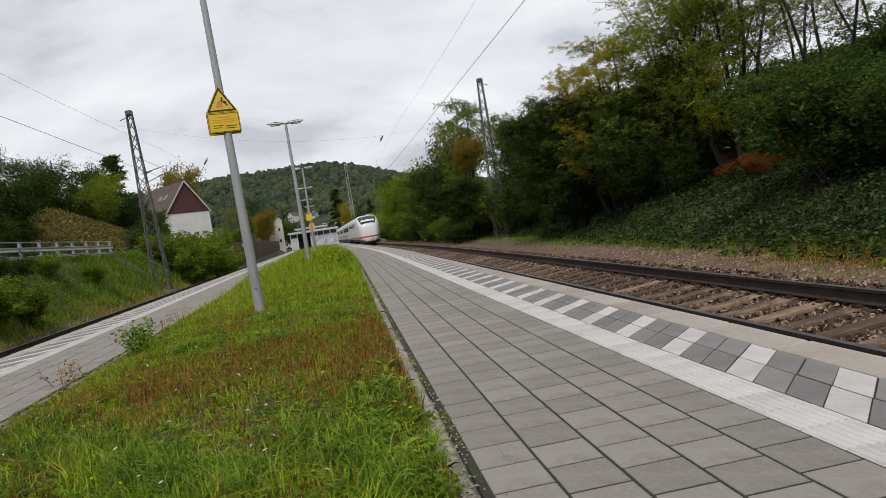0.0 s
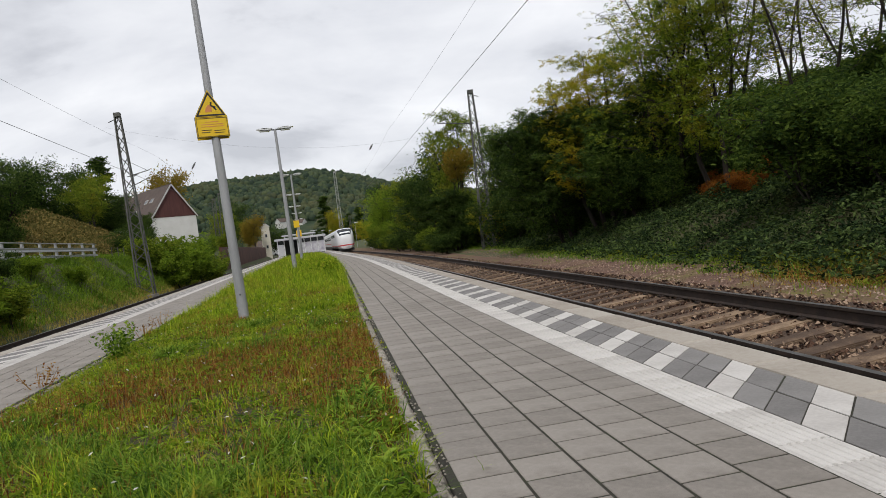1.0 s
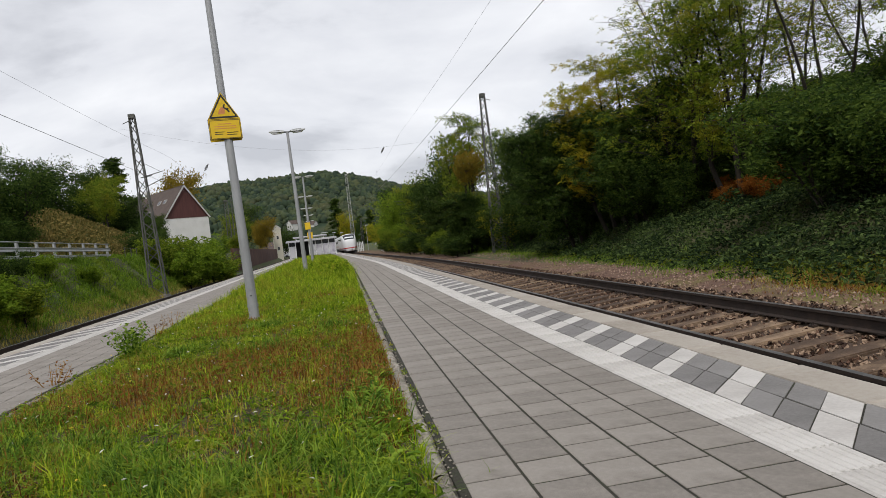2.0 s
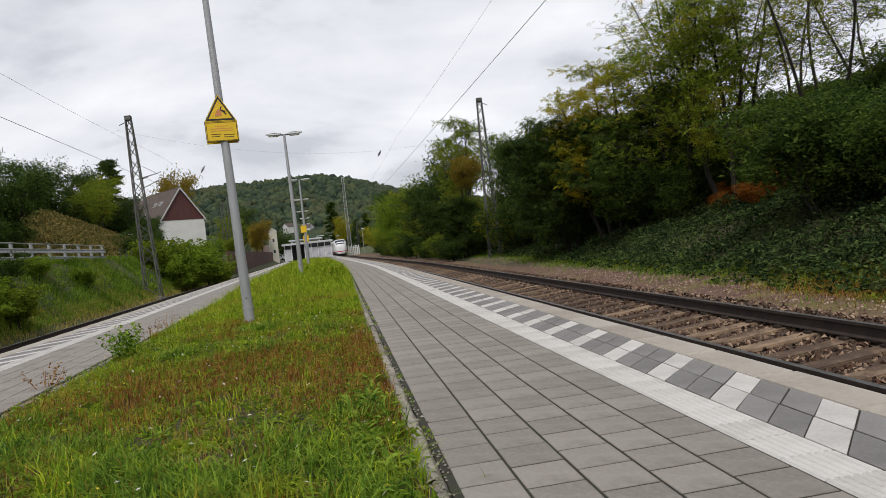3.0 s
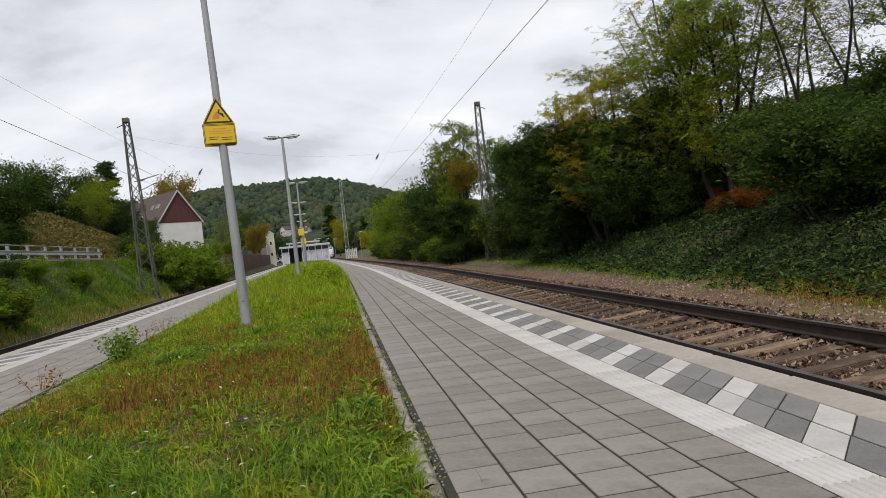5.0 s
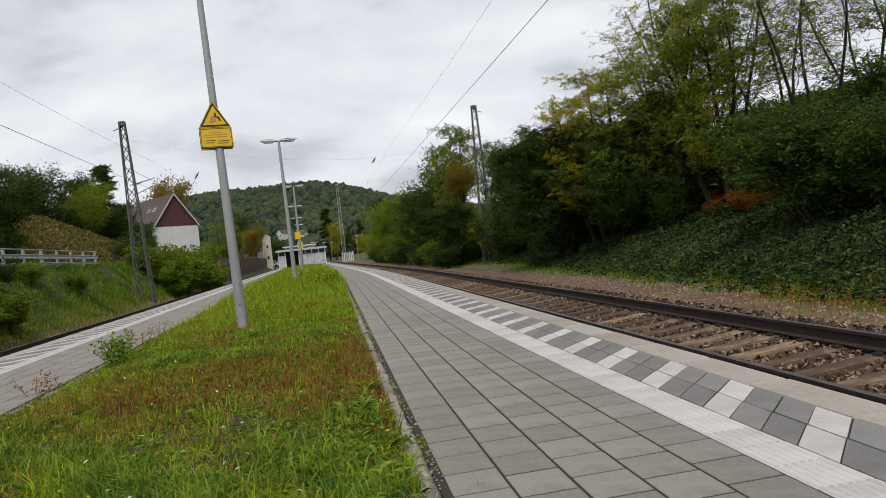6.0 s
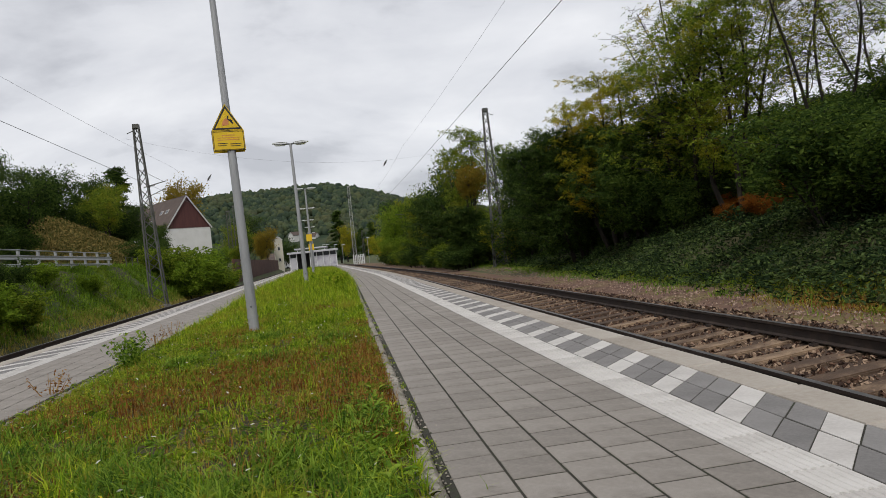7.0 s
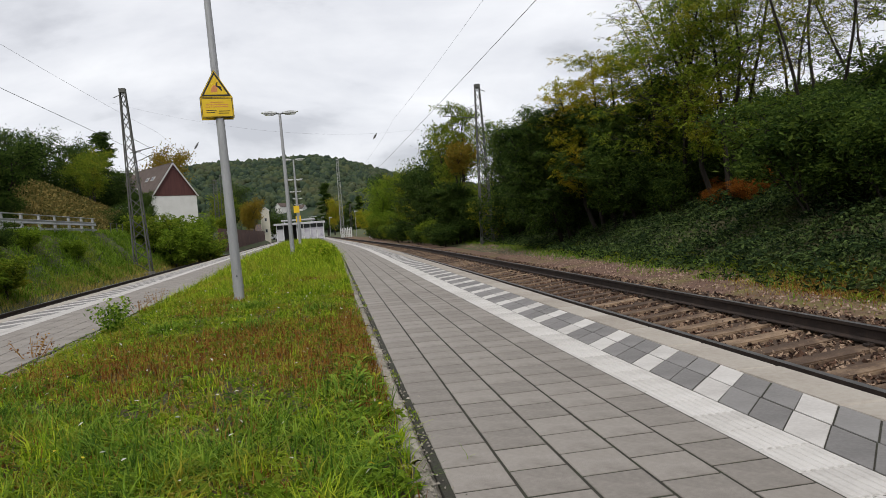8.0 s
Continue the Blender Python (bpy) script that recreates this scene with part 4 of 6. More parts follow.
EDGE = "trees on the wooded slope"
for k, x, y, s, t, m, w in (
        ("locust_b", 11.2, 20.2, 0.86, 10, LEAF_MID, 1.1), ("locust_a", 9.9, 25.0, 0.84, 0, LEAF_YELLOW, 1.2), ("locust_a", 11.3, 17.5, 0.92, 15, LEAF_MID, 1.0),
        ("locust_thin", 12.8, 19.0, 1.05, 150, LEAF_YELLOW, 1.1), ("locust_thin", 13.6, 23.5, 1.0, 350, LEAF_MID, 1.1), ("locust_thin", 13.4, 15.6, 0.95, 260, LEAF_MID, 1.0),
        ("locust_low", 9.1, 27.5, 1.0, 20, LEAF_DARK, 1.1), ("locust_low", 10.2, 23.6, 0.95, 140, LEAF_FRESH, 1.1), ("locust_low", 10.8, 22.2, 0.62, 240, LEAF_DARK, 1.1), ("locust_thin", 14.4, 27.0, 0.92, 30, LEAF_YELLOW, 1.1),
        ("broad", 10.6, 30.0, 0.58, 15, LEAF_DARK, 0.8), ("locust_low", 10.8, 34.5, 0.95, 95, LEAF_DARK, 1.0), ("locust_a", 12.0, 33.0, 0.72, 330, LEAF_MID, 0.9),
        ("locust_thin", 14.6, 12.6, 0.95, 40, LEAF_MID, 0.9), ("locust_thin", 15.6, 14.2, 0.95, 310, LEAF_MID, 0.9), ("locust_thin", 17.0, 17.0, 0.95, 120, LEAF_MID, 1.0),
        ("locust_thin", 16.2, 20.5, 1.0, 210, LEAF_YELLOW, 1.0), ("locust_thin", 14.2, 10.2, 0.95, 75, LEAF_DARK, 0.8), 
        ("broad", 10.4, 41.0, 0.58, 15, LEAF_DARK, 1.0), ("locust_a", 8.4, 52.0, 1.25, 10, LEAF_MID, 0.75), ("locust_b", 11.0, 49.0, 1.05, 80, LEAF_MID, 0.85), ("locust_low", 7.6, 50.5, 0.8, 50, LEAF_DARK, 0.9),
        ("broad_b", 8.6, 60.0, 1.1, 120, LEAF_DARK, 0.7), ("locust_low", 7.4, 62.0, 1.3, 160, LEAF_DARK, 0.9), ("broad", 9.6, 70.0, 0.95, 60, LEAF_DARK, 0.85), ("broad_b", 10.4, 82.0, 1.0, 190, LEAF_DARK, 1.0),
        ("broad", 9.6, 95.0, 1.05, 280, LEAF_MID, 0.9), ("broad_b", 7.0, 112.0, 1.05, 35, LEAF_BRIGHT, 0.85), ("broad", 11.0, 105.0, 1.1, 75, LEAF_MID, 1.0),
        ("broad_b", 9.5, 135.0, 1.1, 300, LEAF_MID, 1.1), ("broad", 13.0, 155.0, 1.3, 170, LEAF_DARK, 1.1), ("broad_b", 13.5, 44.0, 0.7, 0, LEAF_MID, 1.0), ("broad", 12.0, 47.0, 0.75, 40, LEAF_DARK, 0.9), ("locust_low", 10.6, 38.0, 1.0, 300, LEAF_DARK, 0.9)):
    tree(k, x, y, s, t, m, {"locust_thin": "thin bare-branched locust tree with sparse leaves on slope", "locust_low": "dense dark green low tree branching from the ground"}.get(k, "leafy tree turning yellow on the wooded slope"), wide=w, group=EDGE)
# bush mesh added at crown height as the orange part of a tree
tree("bush", 7.4, 45.5, 0.85, 0, LEAF_ORANGE, "orange autumn foliage in a tree crown beside the mast", z=4.4, wide=0.9)
for i, (x, y, s, m) in enumerate(((10.9, 17.4, 0.24, LEAF_RUST), (11.2, 16.2, 0.26, LEAF_RUST), (11.6, 18.0, 0.28, LEAF_RUST), (11.9, 16.6, 0.3, LEAF_RUST))):
    tree("shrub", x, y, s, i * 70, m, "rust-orange autumn shrub among the trunks", wide=1.5)
for i in range(34):
    rng = random.Random(200 + i)
    y = 7 + i * 2.6
    x = bend(y) + min(8.0, 0.08 * max(0, y - 8)) + rng.uniform(9.8, 12.8)
    if 12 < y < 20 and x < 11.5:
        x += 2.0
    tree("shrub", x, y, rng.uniform(0.5, 0.95), rng.uniform(0, 360), rng.choice((LEAF_DARK, LEAF_FRESH, LEAF_FRESH)), "dense dark green shrub under the trees", wide=1.3, group="undergrowth shrubs")
for i in range(22):
    rng = random.Random(300 + i)
    y = 3 + i * 4.2
    x = 17 + rng.uniform(0, 11)
    tree("shrub", x, y, rng.uniform(0.6, 0.9), rng.uniform(0, 360), LEAF_FRESH, "green leafy shrub high on the slope", wide=1.6, group="upper slope shrubs")

LEFTS = "trees beyond the other track"
for k, x, y, s, t, m, w, lab in (
        ("broad", -21.8, 41, 0.58, 0, LEAF_DARK, 1.1, "dark leafy tree on the bank above the road"), ("broad_b", -26.5, 50, 0.6, 90, LEAF_DARK, 1.0, "dark leafy tree on the bank above the road"),
        ("broad", -42, 108, 1.15, 30, LEAF_DARK, 0.8, "round dark tree on the skyline"), ("conifer", -37.5, 112, 1.15, 10, LEAF_DARK, 1.1, "dark conifer on the skyline"),
        ("broad_b", -33.5, 93, 0.7, 200, LEAF_MID, 1.1, "green tree on the bank"), ("broad", -27.5, 92, 0.42, 140, LEAF_DARK, 1.1, "dark tree in front of the house"),
        ("broad", -46.5, 182, 2.3, 75, LEAF_ORANGE, 0.9, "tall yellowing tree behind the house"), ("broad_b", -30, 195, 1.55, 130, LEAF_DARK, 0.9, "dark tree behind the house"),
        ("broad", -19.5, 142, 0.85, 15, LEAF_ORANGE, 0.9, "autumn-coloured tree beyond the wall"), ("broad_b", -26, 152, 1.05, 15, LEAF_MID, 0.9, "green tree beside the house"),
        ("broad_b", -24, 122, 0.45, 50, LEAF_BRIGHT, 1.2, "bright green tree below the house"), ("broad", -21, 170, 0.9, 250, LEAF_ORANGE, 0.9, "brownish autumn tree beyond the wall"),
        ("broad_b", -17.5, 190, 0.9, 300, LEAF_DARK, 1.0, "dark tree beyond the wall"), ("broad", -19, 104, 0.36, 33, LEAF_MID, 1.3, "low green tree by the wall")):
    tree(k, x, y, s, t, m, lab, wide=w, group=LEFTS)
for i, (x, y, s) in enumerate(((-41, 96, 0.95), (-36.5, 98, 0.82), (-33.0, 100, 0.7), (-30.5, 106, 0.62), (-28.5, 44, 0.55), (-45, 88, 1.0))):
    tree("broad" if i % 2 else "broad_b", x, y, s, i * 57, (LEAF_DARK, LEAF_MID, LEAF_DARK)[i % 3], "dark leafy tree on the bank skyline", wide=1.1, group=LEFTS)
for i in range(16):
    rng = random.Random(500 + i)
    y = 5 + i * 1.15
    if 12.5 < y < 19.5:
        continue
    tree("shrub", bend(y) + (9.7 if y < 12 else 10.6) + rng.uniform(-0.4, 1.6), y, rng.uniform(0.6, 1.0), rng.uniform(0, 360), LEAF_FRESH if i % 2 else LEAF_DARK, "dense green shrub at the top of the ivy", wide=1.3, group="undergrowth shrubs")
for i in range(26):
    rng = random.Random(600 + i)
    y = 36 + i * 4.0
    x = bend(y) + min(8.0, 0.08 * max(0, y - 8)) + rng.uniform(6.8, 8.2)
    tree("shrub", x, y, rng.uniform(0.8, 1.3) * (1.0 if y < 60 else 1.25), rng.uniform(0, 360), rng.choice((LEAF_DARK, LEAF_MID, LEAF_MID, LEAF_YELLOW)), "green hedge shrub along the verge", wide=1.4, group="verge shrubs")
for i, (x, y, s, m) in enumerate(((-13.0, 46.0, 0.92, LEAF_BRIGHT), (-13.8, 50.0, 1.1, LEAF_BRIGHT), (-12.6, 51.5, 0.75, LEAF_MID), (-14.8, 45.5, 0.8, LEAF_MID), (-14.2, 30.0, 0.3, LEAF_BRIGHT), (-12.3, 55.5, 0.6, LEAF_BRIGHT),
                                  (-12.9, 20.0, 0.42, LEAF_MID), (-12.9, 17.5, 0.5, LEAF_BRIGHT), (-14.3, 22.5, 0.4, LEAF_DARK), (-14.6, 26.0, 0.3, LEAF_BRIGHT),
                                  (-19.3, 60.0, 0.45, LEAF_DARK), (-21.5, 66.0, 0.9, LEAF_DARK), (-23.5, 75.0, 1.0, LEAF_DARK), (-22.0, 40.0, 0.8, LEAF_DARK), (-23.5, 42.0, 0.8, LEAF_DARK))):
    tree("bush" if m in (LEAF_BRIGHT, LEAF_MID) else "shrub", x, y, s, i * 47, m, "leafy green bush on the railway bank", wide=1.35, group="bushes on the bank")
for i in range(14):
    rng = random.Random(400 + i)
    x = -30 + i * 5.2
    y = rng.uniform(290, 340)
    tree("conifer" if i % 3 else "broad", x, y, rng.uniform(1.2, 1.9) * (0.5 if -33 < x < -8 else 1.0), rng.uniform(0, 360), LEAF_DARK, "tall dark tree in the valley beyond the station", z=-0.6, group="valley trees")
for i, (x, y, s) in enumerate(((-43.5, 95, 1.4), (-40, 97, 1.4), (-37, 96, 1.3), (-34.5, 99, 1.2), (-31.5, 98, 1.1), (-46, 92, 1.4))):
    tree("shrub", x, y, s, i * 77, LEAF_DARK, "dark shrub along the top of the slope", wide=1.5, group="slope top shrubs")
tree("broad_b", -1.2, 262, 1.5, 0, LEAF_YELLOW, "yellow-green tree in the valley beyond the station", z=-0.6, wide=0.6)
for i, (x, y, s) in enumerate(((5.6, 103, 1.2), (6.2, 109, 1.5), (6.6, 117, 1.5), (6.8, 126, 1.6), (7.2, 140, 1.8), (8.0, 152, 2.0), (8.6, 165, 2.0), (9.0, 182, 2.2), (9.6, 200, 2.4))):
    tree("shrub", x, y, s, i * 61, (LEAF_MID, LEAF_BRIGHT, LEAF_YELLOW)[i % 3], "bright green bush on the far verge", z=-0.55, wide=1.2, group="verge shrubs")
for i in range(17):
    rng = random.Random(700 + i)
    y = 47 + i * 3.6
    tree("bush" if i % 3 == 0 else "shrub", bend(y) + 6.4 + rng.uniform(0, 1.0) + 0.012 * (y - 47), y, rng.uniform(0.45, 0.8), rng.uniform(0, 360), (LEAF_DARK, LEAF_DARK, LEAF_MID)[i % 3], "low green shrub at the foot of the trees", wide=1.5, group="verge shrubs")
tree("broad", 15, 215, 1.2, 0, LEAF_MID, "green tree beside the far houses", z=-0.6)


# ---- undergrowth ----
def cover(name, label, category, mat, count, place, size, seed, flat=0.35):
    v, f = [], []
    leaves(count, place, size, random.Random(seed), v, f, flat)
    return tagged(raw(name, v, f, mat), label, category, kind="stuff")


def on_right(y0, y1, r0, r1, lift, power=1.3, clump=0.0):
    def place(r):
        y = y0 + (y1 - y0) * r.random() ** power
        a = r.uniform(r0, r1)
        x = a + bend(y) + min(8.0, 0.08 * max(0.0, y - 8))
        h = max(0.18, noise.noise((x * 0.9, y * 0.7, 4)) + 0.4) if clump else 1
        if a < r0 + 0.9 and r.random() > (a - r0) / 0.9 + noise.noise((x * 1.3, y * 1.3, 9)) * 0.8:
            return None
        return x, y, land(x, y) + r.random() * lift * h
    return place


cover("ivy", "dark green ivy and brambles carpeting the slope", "ivy", IVY, 95000, on_right(2, 48, 5.9, 11.5, 0.7, 1.35, 1), 0.065, 51)
cover("brambles", "dark bramble thicket further along the slope", "brambles", IVY, 26000, on_right(40, 130, 6.9, 12, 0.8, 1.2, 1), 0.12, 52)
cover("slope_scrub", "dark scrub under the trees on the slope", "scrub", LEAF_DARK, 42000, on_right(3, 90, 10.5, 20, 1.2, 1.2, 1), 0.12, 53)
cover("slope_scrub", "dark scrub high on the hillside", "scrub", LEAF_FRESH, 30000, on_right(0, 100, 18, 34, 1.0, 1.0, 1), 0.2, 54)


def on_left(y0, y1, d0, d1, power=1.2):
    def place(r):
        y = y0 + (y1 - y0) * r.random() ** power
        x = left(y) - r.uniform(d0, d1)
        return x, y, land(x, y) - 0.03
    return place


blades("bank_grass", "long green grass on the railway bank", "grass", BANKGRASS, 75000, on_left(8, 75, 3.7, 9), lambda r, x, y: r.uniform(0.15, 0.4) * max(0.4, 1 + clump(x * 0.3, y * 0.3)), 0.017, 1.6, 61)
cover("bank_weeds", "leafy green weeds over the railway bank", "weeds", LEAF_BRIGHT, 20000, lambda r: (lambda p: (p[0], p[1], p[2] + r.random() * 0.3))(on_left(8, 60, 3.9, 8)(r)), 0.05, 67)
blades("dry_bank_grass", "yellowed dry grass at the foot of the bank", "grass", DRYGRASS, 9000, on_left(8, 70, 3.4, 4.3), lambda r, x, y: r.uniform(0.12, 0.35), 0.010, 0.8, 62)
blades("dry_slope_grass", "tawny overgrown slope above the road", "grass", TAWNY, 24000, on_left(45, 110, 12.5, 24, 1.0), lambda r, x, y: r.uniform(0.5, 1.1), 0.05, 1.0, 63)
cover("slope_creepers", "brownish creepers over the cut slope", "creepers", TAWNY, 26000, lambda r: (lambda p: (p[0], p[1], p[2] + r.random() * 0.9))(on_left(42, 110, 12, 25, 1.0)(r)), 0.17, 64)
blades("verge_grass", "patchy grass on the gravel verge", "grass", BANKGRASS, 20000,
       lambda r: (lambda p: p if p and noise.noise((p[0] * 0.8, p[1] * 0.4, 5)) > (0.1 if p[1] < 20 else -0.25) else None)(on_right(2, 100, 4.9, 7.6, 0.01, 1.1)(r)), lambda r, x, y: r.uniform(0.05, 0.2), 0.012, 0.9, 65)
blades("dry_verge_grass", "tawny grass patch on the verge", "grass", DRYGRASS, 3500,
       lambda r: (lambda p: p if p and noise.noise((p[0] * 0.8, p[1] * 0.4, 8)) > 0.05 else None)(on_right(3, 60, 5.6, 7.6, 0.01, 1.3)(r)), lambda r, x, y: r.uniform(0.05, 0.16), 0.010, 0.9, 66)
blades("rusty_grass_patch", "rust-coloured patch of dead grass on the verge", "grass", SORREL, 9000,
       lambda r: (lambda x, y: (x, y, land(x, y) + 0.02))(6.6 + r.gauss(0, 0.4), 6.2 + r.gauss(0, 1.2)), lambda r, x, y: r.uniform(0.04, 0.12), 0.014, 1.8, 68)
blades("ochre_grass_patch", "ochre dead grass on the verge", "grass", DRYGRASS, 5000,
       lambda r: (lambda x, y: (x, y, land(x, y) + 0.02))(6.5 + r.gauss(0, 0.45), 6.4 + r.gauss(0, 1.3)), lambda r, x, y: r.uniform(0.04, 0.10), 0.012, 1.8, 69)
blades("verge_fringe", "fresh green grass fringe below the ivy", "grass", BANKGRASS, 26000, on_right(3, 70, 5.7, 7.2, 0.01, 1.2), lambda r, x, y: r.uniform(0.05, 0.2), 0.014, 1.4, 70)
cover("fringe_weeds", "light green leafy weeds at the foot of the ivy", "weeds", LEAF_MID, 12000, on_right(3, 45, 5.8, 7.4, 0.25, 1.25, 1), 0.05, 73)



# ---- lamps and sign ----
def lamp_post(x, y, turn=0, height=6.3, label="grey steel platform lamp with two flat arms", lean=0.0):
    z = median_z(x, y) - 0.02
    top = empty("street_lamp", x, y, z, turn, label=label, category="lamp", group="platform lamps")
    top.matrix_basis = top.matrix_basis @ pose(0, 0, 0, 0, lean)
    h = height - z
    bm = tubed((0, 0, 0), (0, 0, 1.6), 0.095, 0.088, 16)
    tube(bm, (0, 0, 1.6), (0, 0, h), 0.088, 0.052, 16)
    post = part("pole", bm, GALV, top)
    bm = tubed((0, 0, 0.28), (0, 0, 0.33), 0.102, 0.102, 16)
    part("collar", bm, GALV, top)
    part("hatch", boxed(-0.04, 0.04, -0.1, -0.085, 0.6, 0.95, bevel=0.006), GALV, post)
    part("bolt", tubed((0, -0.09, 0.5), (0, -0.115, 0.5), 0.018, sides=8), LAMP_GREY, post)
    for s in (-1, 1):
        arm = part("arm", tubed((0, 0, h - 0.02), (s * 0.32, 0, h + 0.02), 0.035, 0.03, 10), LAMP_GREY, top)
        bm = boxed(0.2, 0.36, -0.09, 0.09, h - 0.05, h + 0.06, m=Matrix.Scale(s, 4, (1, 0, 0)), bevel=0.02)
        part("joint", bm, LAMP_GREY, arm)
        bm = boxed(0.32, 0.86, -0.14, 0.14, h - 0.035, h + 0.03, m=Matrix.Scale(s, 4, (1, 0, 0)) @ Matrix.Rotation(-0.03, 4, "Y"), bevel=0.02)
        head = part("lamp_head", bm, LAMP_WHITE, top)
        part("diffuser", boxed(0.42, 0.8, -0.12, 0.12, h - 0.075, h - 0.064, m=Matrix.Scale(s, 4, (1, 0, 0)) @ Matrix.Rotation(-0.03, 4, "Y")), LAMP_WHITE, head)
        bm = bmesh.new()
        for k in range(7):
            a = 0.12 + k * 0.09
            za = h + 0.035 + 0.035 * math.sin(k / 6 * 3.1)
            box(bm, a, a + 0.095, -0.12, 0.12, za, za + 0.012, m=Matrix.Scale(s, 4, (1, 0, 0)))
        part("reflector_wing", bm, LAMP_WHITE, top, "thin curved reflector above the arm")
    return top


SIGN_X, SIGN_Y = -4.12, 9.19
lamp_post(SIGN_X + 0.07, SIGN_Y, 4, 6.95, "grey steel lamp post carrying a yellow warning sign", -1.3)
for x, y, lean in ((-3.95, 25.3, -0.7), (-4.5, 43.8, 0), (-5.36, 61.5, 0), (-6.27, 80, 0), (-6.9, 97, 0), (-7.7, 117, 0)):
    lamp_post(x, y, 4, lean=lean)


def outline(points, y0, y1):
    bm = bmesh.new()
    a = [bm.verts.new((x, y0, z)) for x, z in points]
    b = [bm.verts.new((x, y1, z)) for x, z in points]
    bm.faces.new(a)
    bm.faces.new(b[::-1])
    n = len(points)
    for i in range(n):
        bm.faces.new((a[i], b[i], b[(i + 1) % n], a[(i + 1) % n]))
    bmesh.ops.recalc_face_normals(bm, faces=bm.faces)
    return bm


def warning_sign():
    top = empty("warning_sign", SIGN_X - 0.03, SIGN_Y - 0.10, 3.86, 14, label="yellow warning sign of triangle and text plate on post", category="sign")
    top.matrix_basis = top.matrix_basis @ pose(0, 0, 0, 0, -1.3)
    house = [(-0.285, -0.40), (0.285, -0.40), (0.285, -0.03), (0.0, 0.47), (-0.285, -0.03)]
    part("back_plate", outline([(x * 1.03, z * 1.02) for x, z in house], 0.012, 0.03), BLACK, top)
    part("rear_plate", outline([(x + 0.01, z - 0.01) for x, z in house], 0.20, 0.225), YELLOW, top)
    part("side_strap", boxed(0.265, 0.29, 0.0, 0.22, -0.40, -0.02, bevel=0.004), YELLOW, top)
    part("bracket", boxed(-0.14, 0.14, 0.03, 0.20, -0.33, -0.29), GALV, top)
    part("bracket", boxed(-0.14, 0.14, 0.03, 0.20, 0.0, 0.04), GALV, top)
    tri = part("triangle_plate", outline([(-0.285, -0.025), (0.285, -0.025), (0.0, 0.47)], -0.004, 0.012), YELLOW, top)
    bm = bmesh.new()
    o, i = [(-0.265, -0.012), (0.265, -0.012), (0.0, 0.445)], [(-0.215, 0.02), (0.215, 0.02), (0.0, 0.385)]
    vo, vi = [bm.verts.new((x, -0.0065, z)) for x, z in o], [bm.verts.new((x, -0.0065, z)) for x, z in i]
    for k in range(3):
        bm.faces.new((vo[k], vo[(k + 1) % 3], vi[(k + 1) % 3], vi[k]))
    part("triangle_border", bm, BLACK, tri)
    bm = bmesh.new()
    for pts in ([(0.02, 0.24), (0.05, 0.25), (0.035, 0.18), (0.005, 0.17)], [(0.03, 0.19), (0.11, 0.16), (0.10, 0.135), (0.02, 0.165)], [(0.05, 0.15), (0.10, 0.09), (0.125, 0.10), (0.08, 0.16)]):
        bm.faces.new([bm.verts.new((x, -0.0065, z)) for x, z in pts])
    part("pictogram", bm, BLACK, tri)
    part("pictogram_wash", outline([(-0.09, 0.06), (0.03, 0.07), (0.04, 0.17), (-0.02, 0.2), (-0.07, 0.14)], -0.0062, -0.0045), SIGN_RED, tri)
    text = part("text_plate", boxed(-0.285, 0.285, -0.004, 0.012, -0.40, -0.035, bevel=0.003), YELLOW, top)
    bm = bmesh.new()
    for x0, x1, z0, z1 in ((-0.275, 0.275, -0.055, -0.046), (-0.275, 0.275, -0.392, -0.383), (-0.275, -0.266, -0.392, -0.046), (0.266, 0.275, -0.392, -0.046)):
        box(bm, x0, x1, -0.0075, -0.005, z0, z1)
    part("text_border", bm, BLACK, text)
    for x0, x1, z in ((-0.12, 0.12, -0.12), (-0.2, 0.2, -0.165), (-0.2, 0.2, -0.205), (-0.2, -0.02, -0.27), (0.02, 0.22, -0.285), (-0.2, -0.05, -0.31), (0.02, 0.2, -0.325)):
        part("text_bar", boxed(x0, x1, -0.0065, -0.0045, z - 0.006, z + 0.006), SIGN_RED if z > -0.25 else BLACK, text)


warning_sign()


def small_sign(x, y, z, w, h, mat, label):
    top = empty("platform_sign", x, y, z, label=label, category="sign")
    part("panel", boxed(-w / 2, w / 2, -0.12, -0.1, 0, h, bevel=0.006), mat, top)
    part("bracket", boxed(-0.03, 0.03, -0.1, -0.05, h * 0.3, h * 0.7), GALV, top)


small_sign(-4.55, 43.75, 2.65, 0.38, 0.48, YELLOW, "small yellow warning plate on a lamp post")
small_sign(-5.3, 61.45, 2.3, 0.5, 0.6, YELLOW, "small yellow warning plate on a lamp post")


